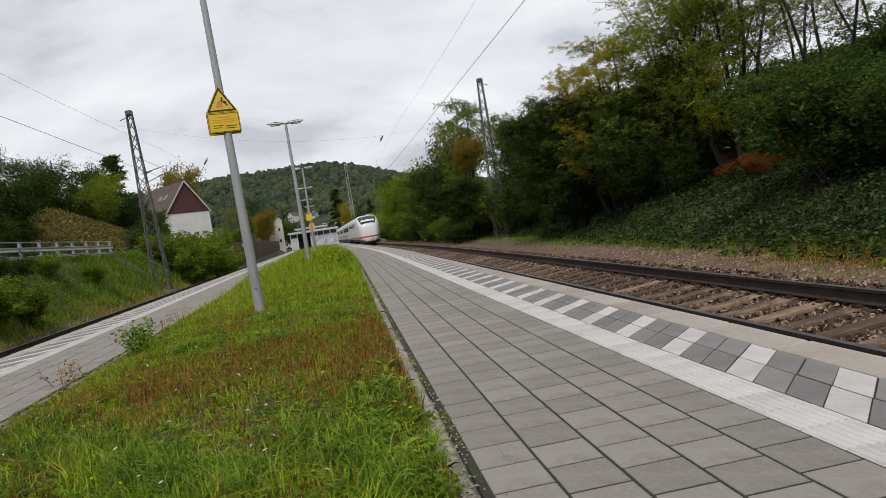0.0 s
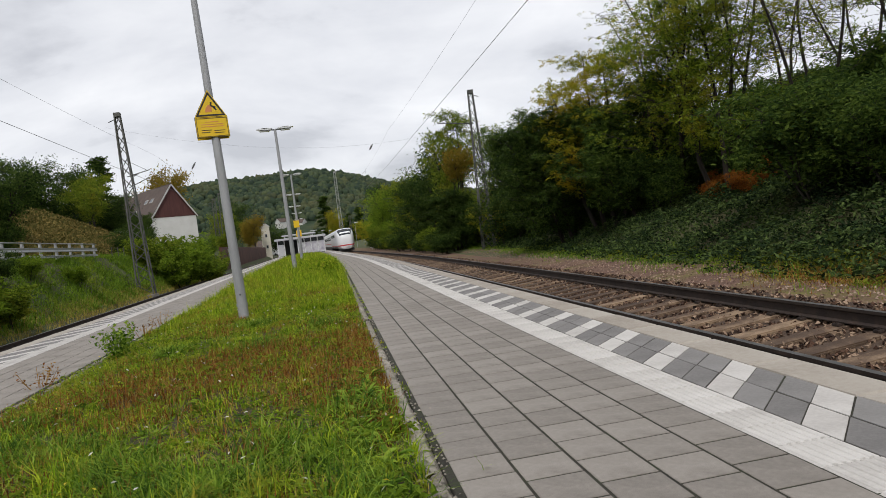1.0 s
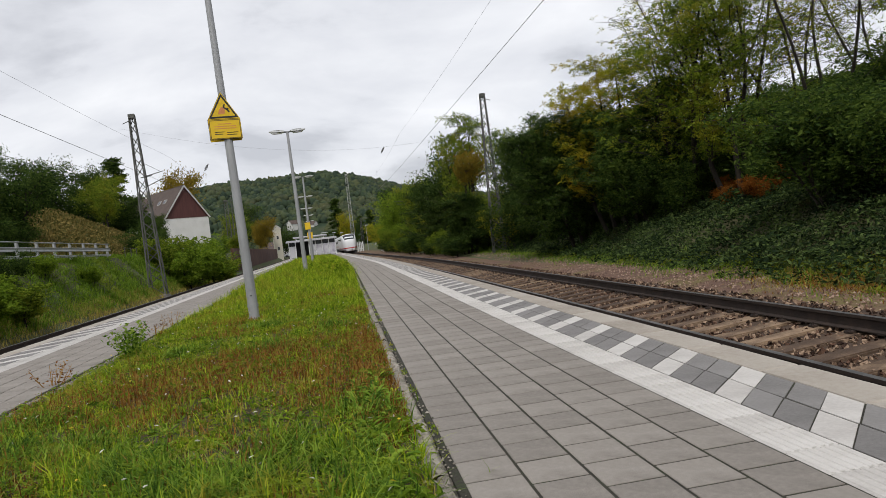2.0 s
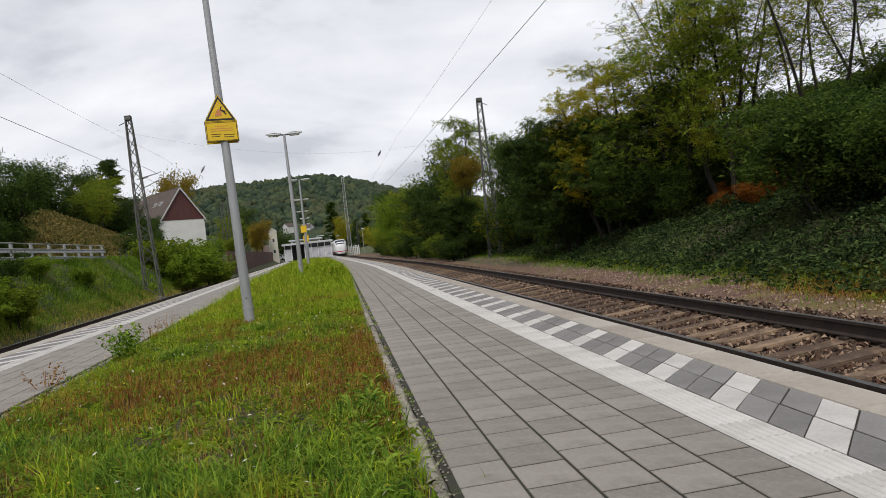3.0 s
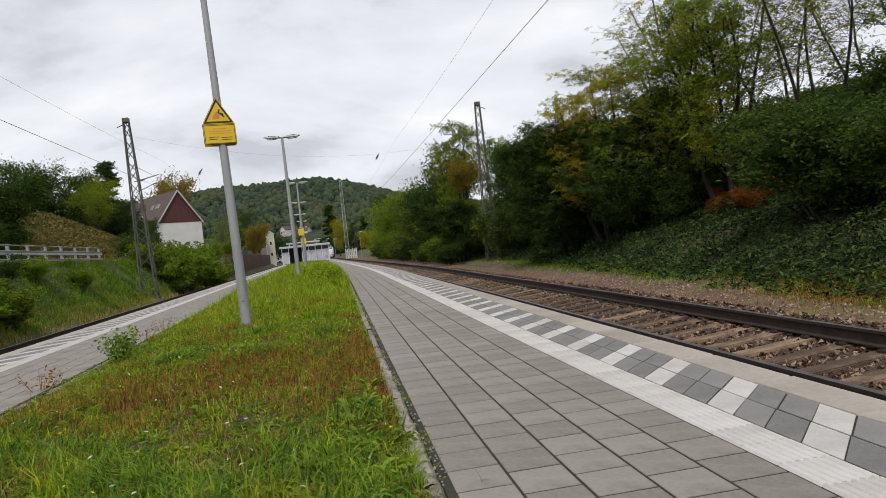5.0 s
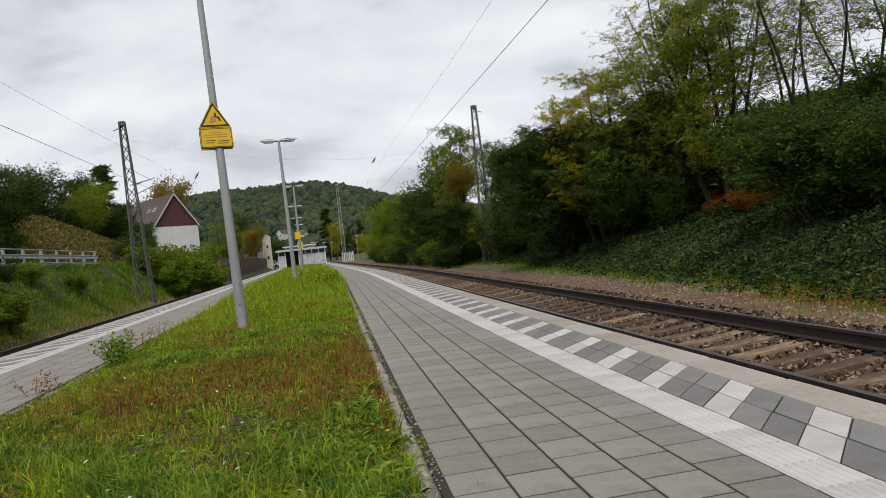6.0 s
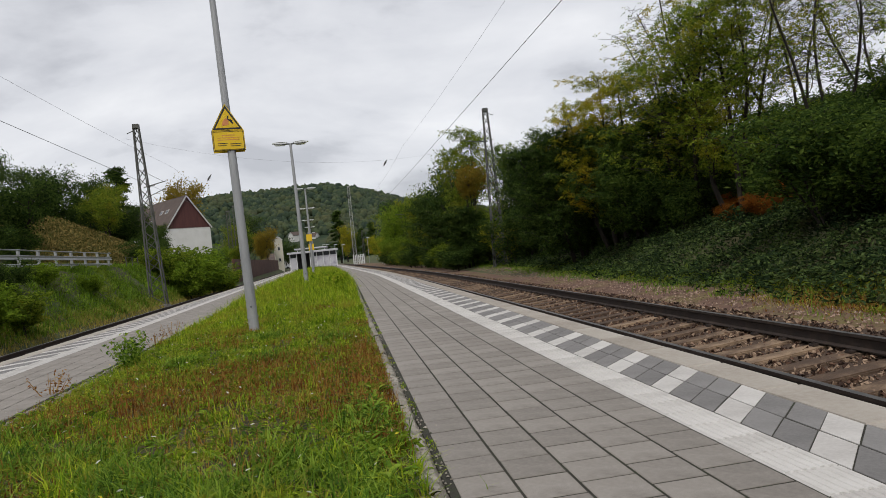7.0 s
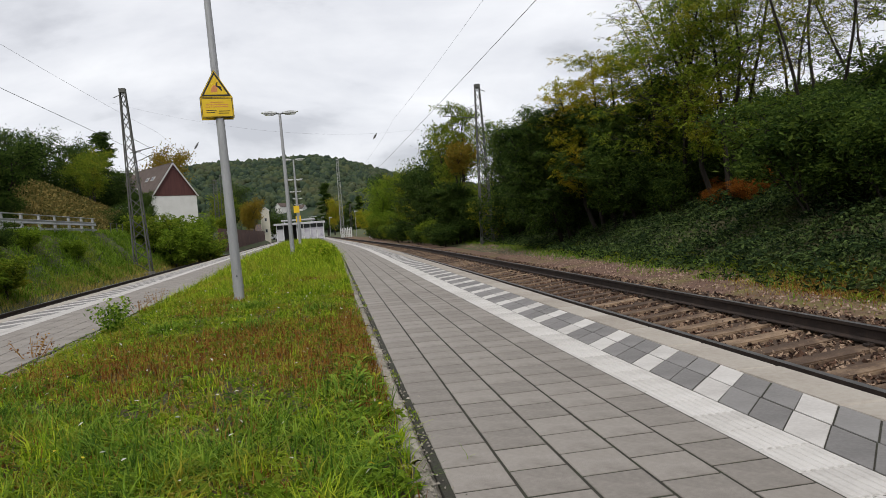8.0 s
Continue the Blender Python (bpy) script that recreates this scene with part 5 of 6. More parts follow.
# ---- overhead line ----
def lattice_mast(x, y, z0, z1, w0, w1, mat, label, turn=0, bracket=0.0, bracket_z=0.0, lean=0.0):
    """A tapering lattice mast of four angles with diagonals; the bracket reaches over the track."""
    top = empty("catenary_mast", x, y, z0, turn, label=label, category="mast", group="overhead line masts")
    top.matrix_basis = top.matrix_basis @ pose(0, 0, 0, 0, lean)
    h = z1 - z0
    part("footing", boxed(-w0 * 0.6, w0 * 0.6, -w0 * 0.6, w0 * 0.6, -0.9, -0.02, bevel=0.03), CONCRETE, top)
    depth = 0.75
    corners = [(-1, -1), (1, -1), (1, 1), (-1, 1)]
    at = lambda c, s: Vector((c[0] * (w0 + (w1 - w0) * s) / 2, c[1] * depth * (w0 + (w1 - w0) * s) / 2, h * s))
    for c in corners:
        bm = bmesh.new()
        a, b = at(c, 0), at(c, 1)
        tube(bm, a, b, 0.048, 0.043, 4)
        part("leg", bm, mat, top)
    n = int(h / 0.6)
    for side in range(4):
        bm = bmesh.new()
        c, d = corners[side], corners[(side + 1) % 4]
        for k in range(n):
            p, q = (c, d) if k % 2 else (d, c)
            tube(bm, at(p, k / n), at(q, (k + 1) / n), 0.025, sides=4, caps=False)
        part("lattice", bm, mat, top)
    part("cap", boxed(-w1 * 0.62, w1 * 0.62, -w1 * 0.6, w1 * 0.6, h - 0.25, h, bevel=0.01), mat, top)
    if bracket:
        bz = bracket_z - z0
        bm = tubed((0, 0, bz), (bracket, 0, bz + 0.25), 0.03, 0.025, 6)
        tube(bm, (0, 0, bz + 1.0), (bracket * 0.85, 0, bz + 0.25), 0.012, sides=5)
        tube(bm, (0, 0, bz - 0.65), (bracket * 0.9, 0, bz - 0.2), 0.022, sides=6)
        arm = part("cantilever", bm, mat, top)
        bm = bmesh.new()
        s = 1 if bracket > 0 else -1
        for k in range(5):
            tube(bm, (s * (0.3 + k * 0.07), 0, bz + 0.02 * k), (s * (0.335 + k * 0.07), 0, bz + 0.02 * k), 0.06, 0.03, 8)
        part("insulator", bm, PORCELAIN, arm)
    bm = tubed((0, 0, h - 0.3), (0.55 if bracket <= 0 else -0.55, 0, h - 0.5), 0.025, sides=5)
    part("top_arm", bm, mat, top)
    return top


lattice_mast(8.55, 42.9, land(8.55, 42.9), 10.75, 0.85, 0.30, MAST, "dark lattice catenary mast among the trees", 0, -2.6, 8.4)
lattice_mast(-13.3, 38, land(-13.3, 38), 10.35, 0.85, 0.28, MAST, "dark lattice catenary mast on the grassy bank", 0, 1.3, 6.6, -1.6)
lattice_mast(10.6, 96, land(10.6, 96), 8.8, 0.7, 0.34, MAST, "dark lattice catenary mast overgrown by trees", 0, -5.0, 6.6)
lattice_mast(0.15, 161, -0.4, 18.4, 0.85, 0.5, MAST_PALE, "tall pale lattice mast beyond the station")
lattice_mast(-21.5, 125, land(-21.5, 125), 13.0, 0.9, 0.5, MAST, "slim lattice mast beyond the retaining wall")
lattice_mast(-23.2, 128, land(-23.2, 128), 12.4, 0.9, 0.5, MAST, "slim lattice mast beyond the retaining wall")
lattice_mast(3.4, 200, -0.4, 9.0, 0.8, 0.34, MAST, "far lattice mast beside the bend")


def wire(points, r, label, name="overhead_wire"):
    v, f = [], []
    n = 5
    for p in points:
        for k in range(n):
            t = k * 6.283 / n
            v.append((p[0] + r * math.cos(t), p[1], p[2] + r * math.sin(t)))
    for j in range(len(points) - 1):
        for k in range(n):
            a, b = j * n + k, j * n + (k + 1) % n
            f.append((a, b, b + n, a + n))
    return tagged(raw(name, v, f, WIRE), label, "wire")


def span(line, ys, z_lo, z_hi, r, label, supports):
    """A wire over the supports, sagging between them."""
    pts = []
    for y in ys:
        for a, b in zip(supports, supports[1:]):
            if a <= y <= b:
                u = (y - a) / (b - a)
                pts.append((line(y), y, z_hi - (z_hi - z_lo) * 4 * u * (1 - u)))
                break
    return wire(pts, r, label)


track_mid = lambda y: (NEAR_RAIL + FAR_RAIL) / 2 + bend(y)
SUP = [-20, 43, 92, 145, 205]
ys = steps((-27, 200, 90))
span(lambda y: 2.81 - 0.0187 * (y - 10.28) if y < 43 else track_mid(y) - 0.17, ys, 6.15, 6.2, 0.008, "copper contact wire over the track", SUP)
span(lambda y: 3.0 - 0.016 * (y - 18.1) if y < 43 else track_mid(y) + 0.2, ys, 8.1, 8.7, 0.004, "sagging messenger wire over the track", SUP)
span(lambda y: left(y) - 2.1, ys, 5.75, 5.85, 0.008, "copper contact wire over the second track", [-25, 38, 92, 150, 205])
span(lambda y: left(y) - 2.3, ys, 7.1, 7.7, 0.004, "sagging messenger wire over the second track", [-25, 38, 92, 150, 205])
for i in range(3):
    y = 62 + i * 8.5
    u = (y - 43) / 49
    zt = 8.7 - 0.6 * 4 * u * (1 - u)
    tagged(part("dropper", tubed((track_mid(y), y, 6.2), (track_mid(y), y, zt), 0.005, sides=4), WIRE), "thin dropper between the overhead wires", "wire", "droppers")


def hanging_insulator(x, y, z, label):
    top = empty("insulator", x, y, z, label=label, category="insulator")
    bm = bmesh.new()
    for k in range(4):
        a = Vector((0.045 * k - 0.09, 0, 0.07 * k - 0.13))
        tube(bm, a, a + Vector((0.025, 0, 0.04)), 0.10, 0.075, 9)
    part("discs", bm, PORCELAIN, top)
    part("rod", tubed((-0.16, 0, -0.24), (0.16, 0, 0.25), 0.035, sides=6), MAST, top)
    return top


hanging_insulator(2.03, 55, 9.12, "dark disc insulator hung in the overhead line")
hanging_insulator(-11.64, 48.6, 8.25, "dark disc insulator hung in the overhead line")
wire([(-17.0 + 28 * k / 24, 47.6 + 0.36 * k, 9.1 + 0.012 * (k - 14) ** 2) for k in range(25)], 0.004, "thin cross-span wire carrying an insulator")


# ---- guard rail and fence ----
def guard_rail():
    top = empty("guard_rail", 0, 0, 0, label="weathered grey steel guard rail beside the road", category="guard rail")
    y0, y1 = 12.0, 38.0
    line = lambda y: left(y) - 6.35
    zt = 2.95
    for k in range(14):
        y = y0 + 2.0 * k
        part("post", boxed(-0.05, 0.05, -0.07, 0.07, 1.75, zt + 0.02, m=pose(line(y), y, 0), bevel=0.008), GALV, top)
    for z, h, name in ((zt - 0.02, 0.05, "top_bar"), (zt - 0.33, 0.2, "beam"), (zt - 0.66, 0.12, "lower_bar")):
        v, f = [], []
        prof = [(0.06, h / 2), (0.13, h / 2 - 0.02), (0.09, 0), (0.13, -h / 2 + 0.02), (0.06, -h / 2), (0.05, 0)]
        for k in range(14):
            y = y0 - 0.3 + 2.0 * k * 1.02
            v += [(line(y) + a, y, z + b) for a, b in prof]
        for j in range(13):
            for k in range(6):
                a, b = j * 6 + k, j * 6 + (k + 1) % 6
                f.append((a, b, b + 6, a + 6))
        raw(name, v, f, GALV, top)


guard_rail()


def fence():
    top = empty("fence", 0, 0, 0, label="grey wire fence at the end of the road", category="fence")
    for k in range(9):
        y = 41 + k * 1.8
        x = left(y) - 6.2 - 0.1 * k
        part("post", tubed((x, y, 1.5), (x, y, 2.75), 0.025, sides=8), MAST, top)
    for z in (2.1, 2.4, 2.7):
        bm = bmesh.new()
        for k in range(8):
            a, b = 41 + k * 1.8, 42.8 + k * 1.8
            tube(bm, (left(a) - 6.2 - 0.1 * k, a, z), (left(b) - 6.3 - 0.1 * k, b, z), 0.006, sides=5)
        part("rail_wire", bm, MAST, top)


fence()


# ---- buildings ----
def gable_house(name, x, y, z, turn, w, l, eave, peak, wall, gable, roof, label, windows=(), over=0.35):
    """A house with its gable towards -y: wall, gable boards, two roof slopes with thickness, and windows (side, a, z, width, height)."""
    top = empty(name, x, y, z, turn, label=label, category="house")
    body = part("wall", boxed(-w / 2, w / 2, 0, l, -1.5, eave), wall, top)
    for yy, s in ((0, -1), (l, 1)):
        part("gable", outline([(-w / 2, eave), (w / 2, eave), (0, peak)], yy + 0.06 * s, yy - 0.2 * s), gable, top)
    rise = math.atan2(peak - eave, w / 2)
    length = math.hypot(peak - eave, w / 2) + over
    for s in (-1, 1):
        m = Matrix.Translation((0, 0, peak + 0.06)) @ Matrix.Rotation(s * rise, 4, "Y")
        slope = part("roof", boxed(0 if s > 0 else -length, length if s > 0 else 0, -over, l + over, -0.02, 0.16, m=m, bevel=0.02), roof, top)
        part("verge_board", boxed(0 if s > 0 else -length, length if s > 0 else 0, -over - 0.05, -over, -0.12, 0.17, m=m), WOODTRIM, slope)
    part("ridge", tubed((0, -over, peak + 0.2), (0, l + over, peak + 0.2), 0.12, sides=8), roof, top)
    for side, a, zz, ww, hh in windows:
        if side == "front":
            win = part("window", boxed(a - ww / 2, a + ww / 2, -0.05, 0.02, zz, zz + hh), WOODTRIM, top)
            part("pane", boxed(a - ww / 2 + 0.08, a + ww / 2 - 0.08, -0.065, -0.045, zz + 0.08, zz + hh - 0.08), GLASS_DARK, win)
        elif side == "left":
            win = part("window", boxed(-w / 2 - 0.05, -w / 2 + 0.02, a - ww / 2, a + ww / 2, zz, zz + hh), WOODTRIM, top)
            part("pane", boxed(-w / 2 - 0.065, -w / 2 - 0.045, a - ww / 2 + 0.08, a + ww / 2 - 0.08, zz + 0.08, zz + hh - 0.08), GLASS_DARK, win)
        else:
            m = Matrix.Translation((0, 0, peak + 0.06)) @ Matrix.Rotation(-rise, 4, "Y")
            win = part("skylight", boxed(-zz - hh, -zz, a - ww / 2, a + ww / 2, 0.1, 0.28, m=m), WOODTRIM, top)
            part("pane", boxed(-zz - hh + 0.1, -zz - 0.1, a - ww / 2 + 0.1, a + ww / 2 - 0.1, 0.26, 0.295, m=m), GLASS_DARK, win)
    return top


h1 = gable_house("house", -34.3, 146, 3.2, 36, 9.5, 23, 7.9, 14.6, WHITEWALL, MAROON, ROOF, "white rendered house with maroon gable and brown tiled roof",
                 (("roof", 5, 3.0, 1.4, 1.0), ("roof", 8, 3.0, 1.4, 1.0), ("roof", 11.5, 5.3, 1.6, 1.2), ("front", 3.6, 1.5, 0.9, 0.5)))
part("chimney", boxed(-0.5, 0.3, 19.0, 19.9, 13.0, 15.9, bevel=0.04), WHITEWALL, h1)
gable_house("house", -18.6, 172, -0.5, 8, 1.9, 6, 8.0, 8.8, CREAM, CREAM, ROOF, "narrow pale house end beyond the wall", (("front", 0, 5.4, 0.6, 0.9), ("front", 0, 2.6, 0.6, 0.9)), 0.1)
gable_house("house", -41.5, 522, 18.9, -50, 6.5, 7, 3.6, 6.2, WHITEWALL, WHITEWALL, ROOF, "far white house on the hillside", (("front", -1.6, 1, 1.1, 1.4), ("front", 1.6, 1, 1.1, 1.4)))
gable_house("house", -21.8, 524, 16.9, 60, 6.5, 8, 3.4, 6.0, WHITEWALL, WHITEWALL, ROOF, "far white house on the hillside", (("front", -1.6, 1, 1.1, 1.4), ("front", 1.6, 1, 1.1, 1.4)))
gable_house("house", -24, 262, -0.5, 62, 7, 9, 3.4, 6.2, WHITEWALL, CREAM, ROOF, "far pale house with sloping roof by the station", (("front", -1.5, 1, 1.0, 1.3), ("front", 1.5, 1, 1.0, 1.3)))
gable_house("house", 10.4, 226, -0.5, -20, 5.0, 8, 4.6, 7.6, CREAM, CREAM, RUSTWALL, "cream house with red-brown roof behind the trees", (("front", -1.4, 2.6, 0.8, 1.2), ("front", 0.4, 2.6, 0.8, 1.2)))


def retaining_wall():
    top = empty("retaining_wall", 0, 0, 0, label="rust-brown retaining wall along the second track", category="wall")
    a, b = Vector((-14.9, 76)), Vector((-18.9, 168))
    d = b - a
    turn = math.degrees(math.atan2(-d.x, d.y))
    n = 16
    s = d.length / n
    for k in range(n):
        part("wall_panel", boxed(-0.15, 0.15, 0.01, s - 0.01, -0.8, 2.45, m=pose(a.x, a.y, 0, 0, 0, turn) @ Matrix.Translation((0, k * s, 0)), bevel=0.02), RUSTWALL, top)
    board = empty("notice_board", -14.7, 82, 0.9, turn - 90 + 60, label="small white notice board on the brown wall", category="sign")
    part("panel", boxed(-0.45, 0.45, -0.04, 0.0, 0, 1.3, bevel=0.01), WHITEWALL, board)
    part("picture_field", boxed(-0.3, 0.3, -0.05, -0.041, 0.3, 0.9), LAMP_GREY, board)
    part("post", boxed(-0.05, 0.05, 0.0, 0.06, -1.6, 1.0), GALV, board)


retaining_wall()


def shelter():
    """The low platform building with its flat roofs, painted panels and open bays."""
    x0, x1, y = -12.1, -3.8, 121
    top = empty("platform_shelter", 0, y, 0, label="low platform shelter with flat white roof and painted panels", category="shelter")
    roof = part("roof", boxed(x0 - 0.4, x1 + 0.3, -0.6, 4.5, 2.95, 3.25, bevel=0.04), LAMP_WHITE, top)
    part("fascia", boxed(x0 - 0.4, x1 + 0.3, -0.66, -0.605, 2.9, 3.22), SHELTER_W, roof)
    part("upper_roof", boxed(x0 + 0.5, x1 - 1.6, 5.0, 11.0, 3.7, 3.95, bevel=0.04), SHELTER_W, top)
    part("back_wall", boxed(x0, x1, 4.0, 4.2, -0.1, 2.95), TRAIN_DARK, top)
    n = 7
    w = (x1 - x0) / n
    for k in range(n + 1):
        part("post", boxed(x0 + k * w - 0.07, x0 + k * w + 0.07, -0.1, 0.1, -0.1, 2.95), LAMP_WHITE, top)
        if k < n and k not in (1, 2):
            part("panel", boxed(x0 + k * w + 0.09, x0 + k * w + w - 0.09, -0.04, 0.04, 0.1, 2.2), GRAFFITI if k in (3, 4, 5, 6) else SHELTER_W, top)
            part("glass_strip", boxed(x0 + k * w + 0.09, x0 + k * w + w - 0.09, -0.02, 0.02, 2.25, 2.9), GLASS_DARK, top)
    part("end_wall", boxed(x1 - 0.12, x1, 0.1, 4.0, -0.1, 2.95), SHELTER_W, top)
    part("upper_post", boxed(x0 + 1, x0 + 1.15, 5.2, 5.35, -0.1, 3.7), LAMP_WHITE, top)
    part("upper_post", boxed(x1 - 2.2, x1 - 2.05, 5.2, 5.35, -0.1, 3.7), LAMP_WHITE, top)


shelter()


def platform_head():
    """The plain paved area round the shelter where both edges meet."""
    v, f = [], []
    ys = [112 + 4 * k for k in range(16)]
    for y in ys:
        a, b = median_edges(y)
        v += [(a - 0.02, y, -0.02), (b + 0.02, y, -0.02)]
    for j in range(len(ys) - 1):
        f.append((2 * j, 2 * j + 1, 2 * j + 3, 2 * j + 2))
    tagged(raw("paved_area", v, f, PAVER_FAR), "plain grey paving round the shelter", "pavement", kind="structure")


platform_head()


def white_fence():
    top = empty("white_fence", -0.4, 163, -0.5, label="white slatted fence panel near the tall mast", category="fence")
    for k in range(7):
        part("slat", boxed(k * 0.42, k * 0.42 + 0.26, -0.03, 0.03, 0, 2.4 - 0.12 * (k % 2), bevel=0.01), LAMP_WHITE, top)
    part("rail", boxed(0, 2.8, 0.03, 0.08, 0.6, 0.75), LAMP_WHITE, top)
    part("rail", boxed(0, 2.8, 0.03, 0.08, 1.7, 1.85), LAMP_WHITE, top)


white_fence()


def track_board(x, y):
    top = empty("trackside_board", x, y, land(x, y), label="small pale trackside board on a post", category="sign")
    part("post", tubed((0, 0, -0.2), (0, 0, 0.9), 0.04, sides=8), GALV, top)
    part("panel", boxed(-0.35, 0.35, -0.05, -0.03, 0.3, 1.35, bevel=0.01), WOODTRIM, top)


track_board(4.4, 116)


def far_lamp(x, y, h):
    top = empty("street_lamp", x, y, -0.6, label="distant street lamp with pale head", category="lamp", group="distant lamps")
    part("pole", tubed((0, 0, 0), (0, 0, h), 0.07, 0.05, 8), GALV, top)
    part("lamp_head", boxed(-0.2, 0.9, -0.15, 0.15, h - 0.05, h + 0.1, bevel=0.03), LAMP_WHITE, top)


for x, y, h in ((-7.6, 205, 6.6), (-5.5, 228, 6.8), (-3.0, 235, 6.6), (4.4, 190, 7.0), (-9.0, 215, 6.8)):
    far_lamp(x, y, h)


def parked_car(x, y, turn, mat, label):
    top = empty("car", x, y, -0.62 if y > 200 else 0.0, turn, label=label, category="car")
    bm = bmesh.new()
    prof = [(-2.1, 0.35), (-2.1, 0.8), (-1.2, 0.95), (-0.6, 1.42), (0.9, 1.45), (1.6, 1.0), (2.1, 0.9), (2.1, 0.35)]
    a = [bm.verts.new((p, -0.85, z)) for p, z in prof]
    b = [bm.verts.new((p, 0.85, z)) for p, z in prof]
    bm.faces.new(a)
    bm.faces.new(b[::-1])
    for i in range(8):
        bm.faces.new((a[i], b[i], b[(i + 1) % 8], a[(i + 1) % 8]))
    bmesh.ops.recalc_face_normals(bm, faces=bm.faces)
    bmesh.ops.bevel(bm, geom=list(bm.edges), offset=0.05, segments=2, affect="EDGES")
    part("body", bm, mat, top)
    part("window_band", boxed(-0.7, 1.0, -0.87, 0.87, 1.0, 1.33), GLASS_DARK, top)
    for px in (-1.3, 1.3):
        for s in (-0.8, 0.8):
            part("wheel", tubed((px, s - 0.08, 0.32), (px, s + 0.08, 0.32), 0.32, sides=14), TRAIN_DARK, top)


parked_car(-16.5, 182, 10, TRAIN_WHITE, "white parked car beside the station")
parked_car(-15.6, 190, 20, LAMP_GREY, "grey parked car beside the station")


# ---- the train ----
def hull(s, t, grow_by=0.0):
    """A point of the end car's skin: s metres from the nose, t radians round the section (0 right, pi/2 top)."""
    k = min(1.0, s / 3.4)
    q = math.sqrt(1 - (1 - k) ** 2.6)
    w = (0.62 + 0.855 * min(1, math.sqrt(1 - (1 - min(1, s / 2.2)) ** 2.4))) + grow_by
    z_lo, z_hi = 0.42, 1.9 + 1.98 * q
    zc, h = (z_lo + z_hi) / 2, (z_hi - z_lo) / 2 + grow_by
    c, d = math.cos(t), math.sin(t)
    return Vector((w * math.copysign(abs(c) ** 0.42, c), s, zc + h * math.copysign(abs(d) ** 0.62, d)))


def skin(name, s_list, t_list, mat, parent, grow_by=0.0, closed=False, label=""):
    v = [hull(s, t, grow_by) for s in s_list for t in t_list]
    n, f = len(t_list), []
    for j in range(len(s_list) - 1):
        for k in range(n if closed else n - 1):
            a, b = j * n + k, j * n + (k + 1) % n
            f.append((a, b, b + n, a + n))
    if closed:
        f.append(tuple(range(n))[::-1])
    return raw(name, v, f, mat, parent, label, smooth=True)


CAR = 24.9


def end_car(train):
    car = empty("end_car")
    car.parent = train
    ring = [k * 6.283185 / 40 for k in range(40)]
    nose = [0.0, 0.08, 0.2, 0.4, 0.7, 1.1, 1.6, 2.2, 3.0, 4.0, 5.2, 8, 12, 16, 20, CAR - 0.3]
    body = skin("body", nose, ring, TRAIN_WHITE, car, closed=True)
    top = [math.pi / 2 + a for a in (-0.62, -0.5, -0.3, -0.1, 0.1, 0.3, 0.5, 0.62)]
    skin("windscreen", [0.28, 0.45, 0.7, 1.0, 1.4, 1.8], top, GLASS_DARK, body, 0.012)
    # the sky's reflection in the glass, painted as a strip of white skin
    skin("windscreen_glare_band", [0.5, 0.62, 0.75], [math.pi / 2 + a for a in (-0.4, -0.2, 0, 0.2, 0.4)], TRAIN_WHITE, body, 0.02)
    for base in (0, math.pi):
        sgn = 1 if base == 0 else -1
        v, f = [], []
        ss = [0.0, 0.08, 0.2, 0.4, 0.7, 1.1, 1.6, 2.2, 3, 4, 5.2, 12, CAR - 0.3]
        for q in ss:
            for z in (0.98, 1.16):
                a, b = hull(q, -math.pi / 2).z, hull(q, math.pi / 2).z
                u = (z - (a + b) / 2) / ((b - a) / 2)
                t = math.asin(math.copysign(abs(u) ** (1 / 0.62), u))
                v.append(hull(q, t if sgn > 0 else math.pi - t, 0.014))
        f = [(2 * k, 2 * k + 1, 2 * k + 3, 2 * k + 2) for k in range(len(ss) - 1)]
        raw("red_stripe", v, f, TRAIN_RED, body)
        band = [base + sgn * a for a in (0.10, 0.2, 0.3, 0.36)]
        for k in range(8):
            a = 6.2 + k * 2.2
            skin("side_window", [a, a + 0.9, a + 1.75], band, GLASS_DARK, body, 0.012)
        skin("skirt", [1.2, 2.2, 3, 4, 5.2, 12, CAR - 0.3], [base + sgn * a for a in (-1.2, -0.8, -0.5)], TRAIN_DARK, body, 0.010)
    part("red_bumper_band", boxed(-0.63, 0.63, -0.018, 0.03, 0.98, 1.16, bevel=0.008), TRAIN_RED, body)
    part("snow_plough", boxed(-1.25, 1.25, 0.5, 2.5, 0.12, 0.5, bevel=0.06), TRAIN_DARK, car)
    for y in (3.4, 19.0):
        bogie(car, y)
    return car


def bogie(car, y):
    frame_part = part("bogie", boxed(-1.1, 1.1, y - 0.6, y + 3.0, 0.35, 0.62, bevel=0.05), TRAIN_DARK, car)
    for dy in (0, 2.5):
        for s in (-0.75, 0.75):
            part("wheel", tubed((s - 0.07, y + dy, 0.46), (s + 0.07, y + dy, 0.46), 0.46, sides=20), TRAIN_DARK, frame_part)


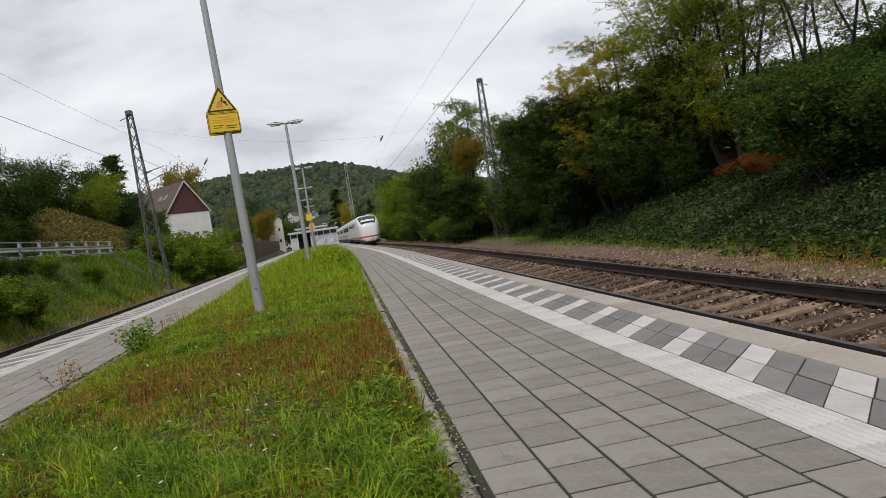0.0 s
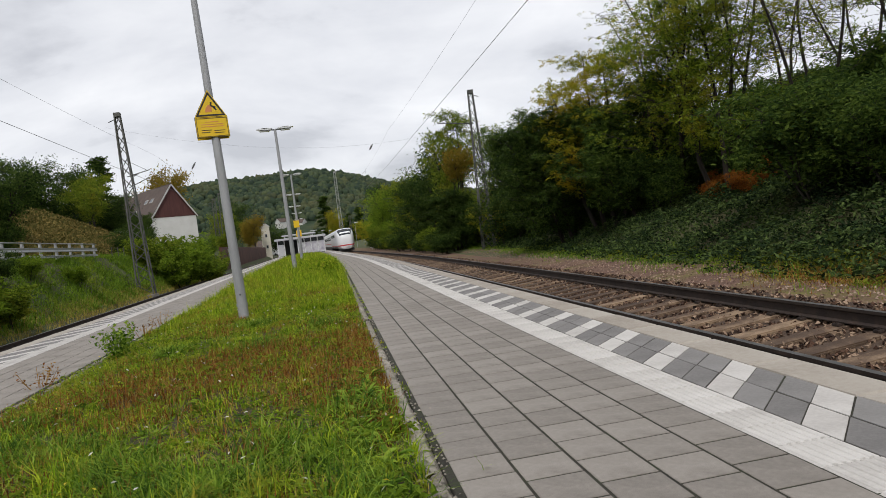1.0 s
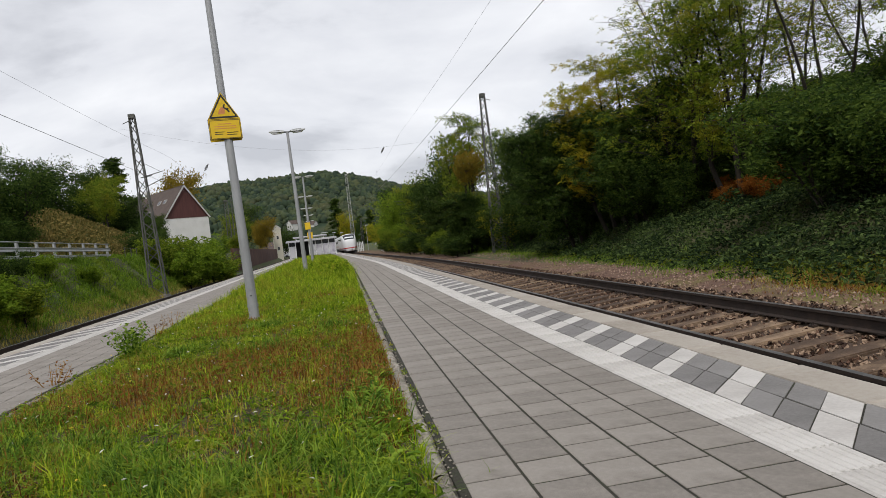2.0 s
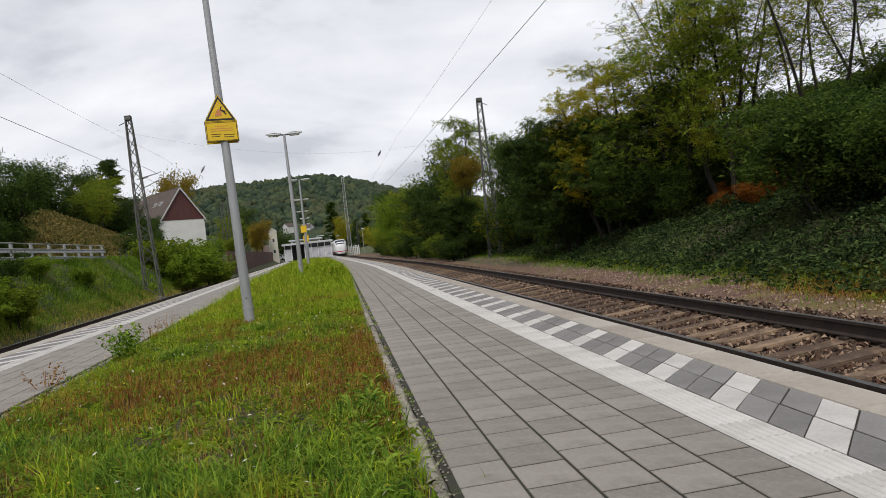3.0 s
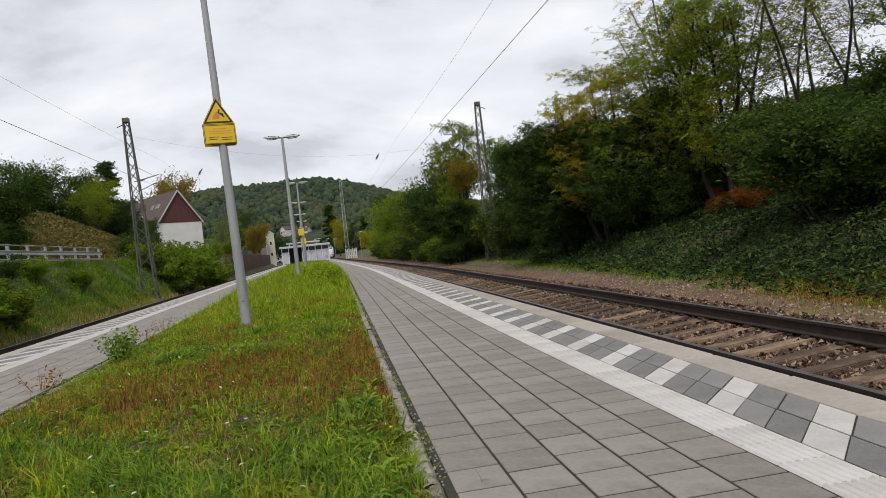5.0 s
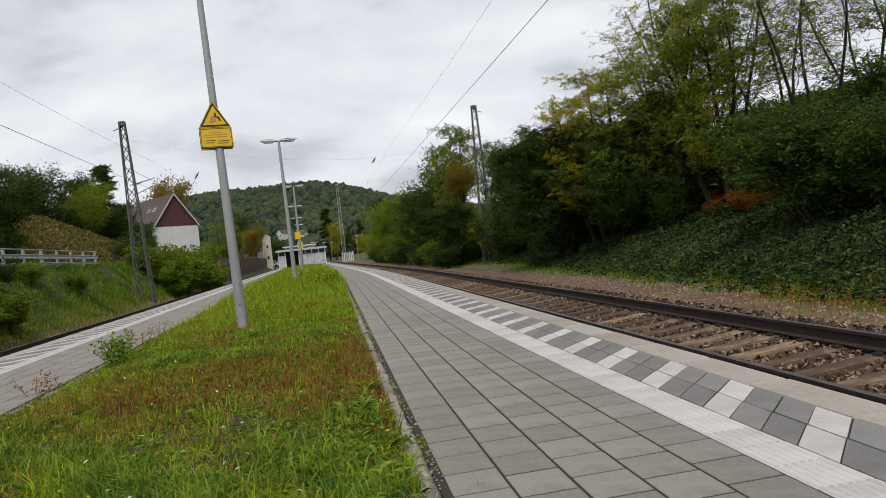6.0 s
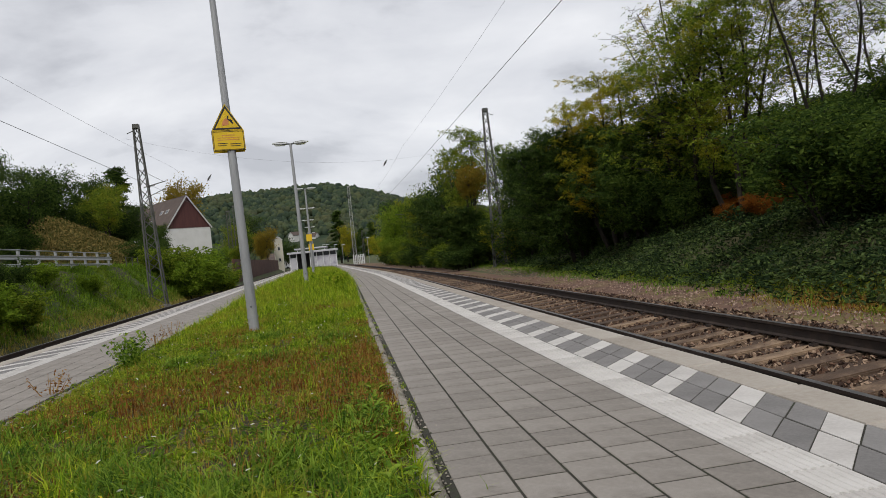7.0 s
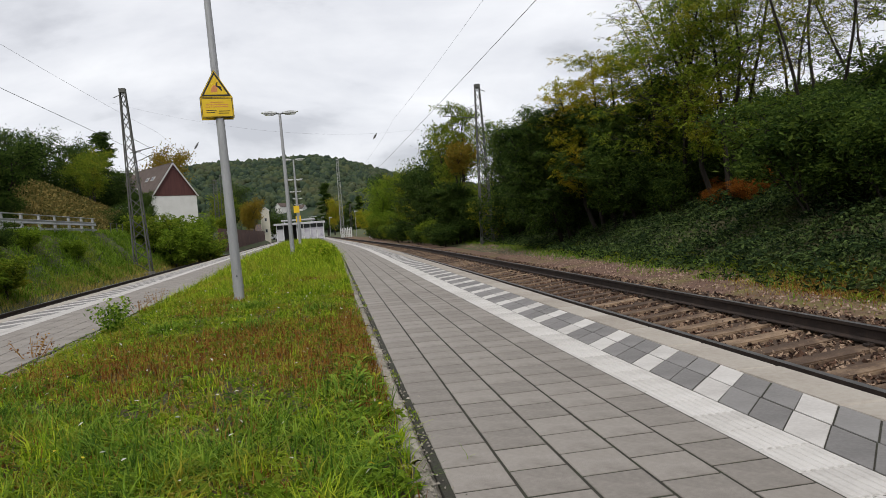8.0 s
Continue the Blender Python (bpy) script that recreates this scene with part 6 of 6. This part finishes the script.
def middle_car(train):
    car = empty("middle_car")
    car.parent = train
    ring = [k * 6.283185 / 32 for k in range(32)]
    v = []
    for s in (0.3, 0.4, CAR - 0.4, CAR - 0.3):
        g = -0.06 if s in (0.3, CAR - 0.3) else 0.0
        for t in ring:
            p = hull(9.0, t, g)
            v.append((p.x, s, p.z))
    f = [(j * 32 + k, j * 32 + (k + 1) % 32, (j + 1) * 32 + (k + 1) % 32, (j + 1) * 32 + k) for j in range(3) for k in range(32)]
    f += [tuple(range(32))[::-1], tuple(range(96, 128))]
    body = raw("body", v, f, TRAIN_WHITE, car, smooth=False)
    for s in (-1, 1):
        for k in range(10):
            a = 1.4 + k * 2.2
            part("side_window", boxed(s * 1.475 - 0.02, s * 1.475 + 0.02, a, a + 1.75, 2.25, 2.95, bevel=0.01), GLASS_DARK, body)
        part("red_stripe", boxed(s * 1.475 - 0.016, s * 1.475 + 0.016, 0.4, CAR - 0.4, 1.5, 1.62), TRAIN_RED, body)
        part("skirt", boxed(s * 1.40 - 0.016, s * 1.40 + 0.016, 0.4, CAR - 0.4, 0.35, 0.95), TRAIN_DARK, body)
    part("gangway", boxed(-1.0, 1.0, -0.32, 0.3, 0.7, 3.5), TRAIN_DARK, car)
    for y in (3.0, 19.0):
        bogie(car, y)
    return car


train = empty("train", label="white high-speed train with red stripe leaving along the track", category="train")
cars = [end_car(train), middle_car(train)]
for k in range(4):
    made = copy_thing(cars[1], pose(0, 0, 0))
    cars.append(made)


def on_track(y):
    """The pose of a car whose rear end stands at y."""
    a, b = Vector((track_mid(y), y)), Vector((track_mid(y + CAR), y + CAR))
    d = b - a
    return pose(a.x, a.y, -0.30, 0, -2.0, math.degrees(math.atan2(-d.x, d.y)))


def motions():
    times = [k * 0.5 for k in range(17)]
    where = lambda t: 83.5 + 24.0 * t
    walk(train, [(t, on_track(where(t))) for t in times])
    for k, car in enumerate(cars):
        walk(car, [(t, on_track(where(t)).inverted() @ on_track(where(t) + k * CAR)) for t in times])


motions()
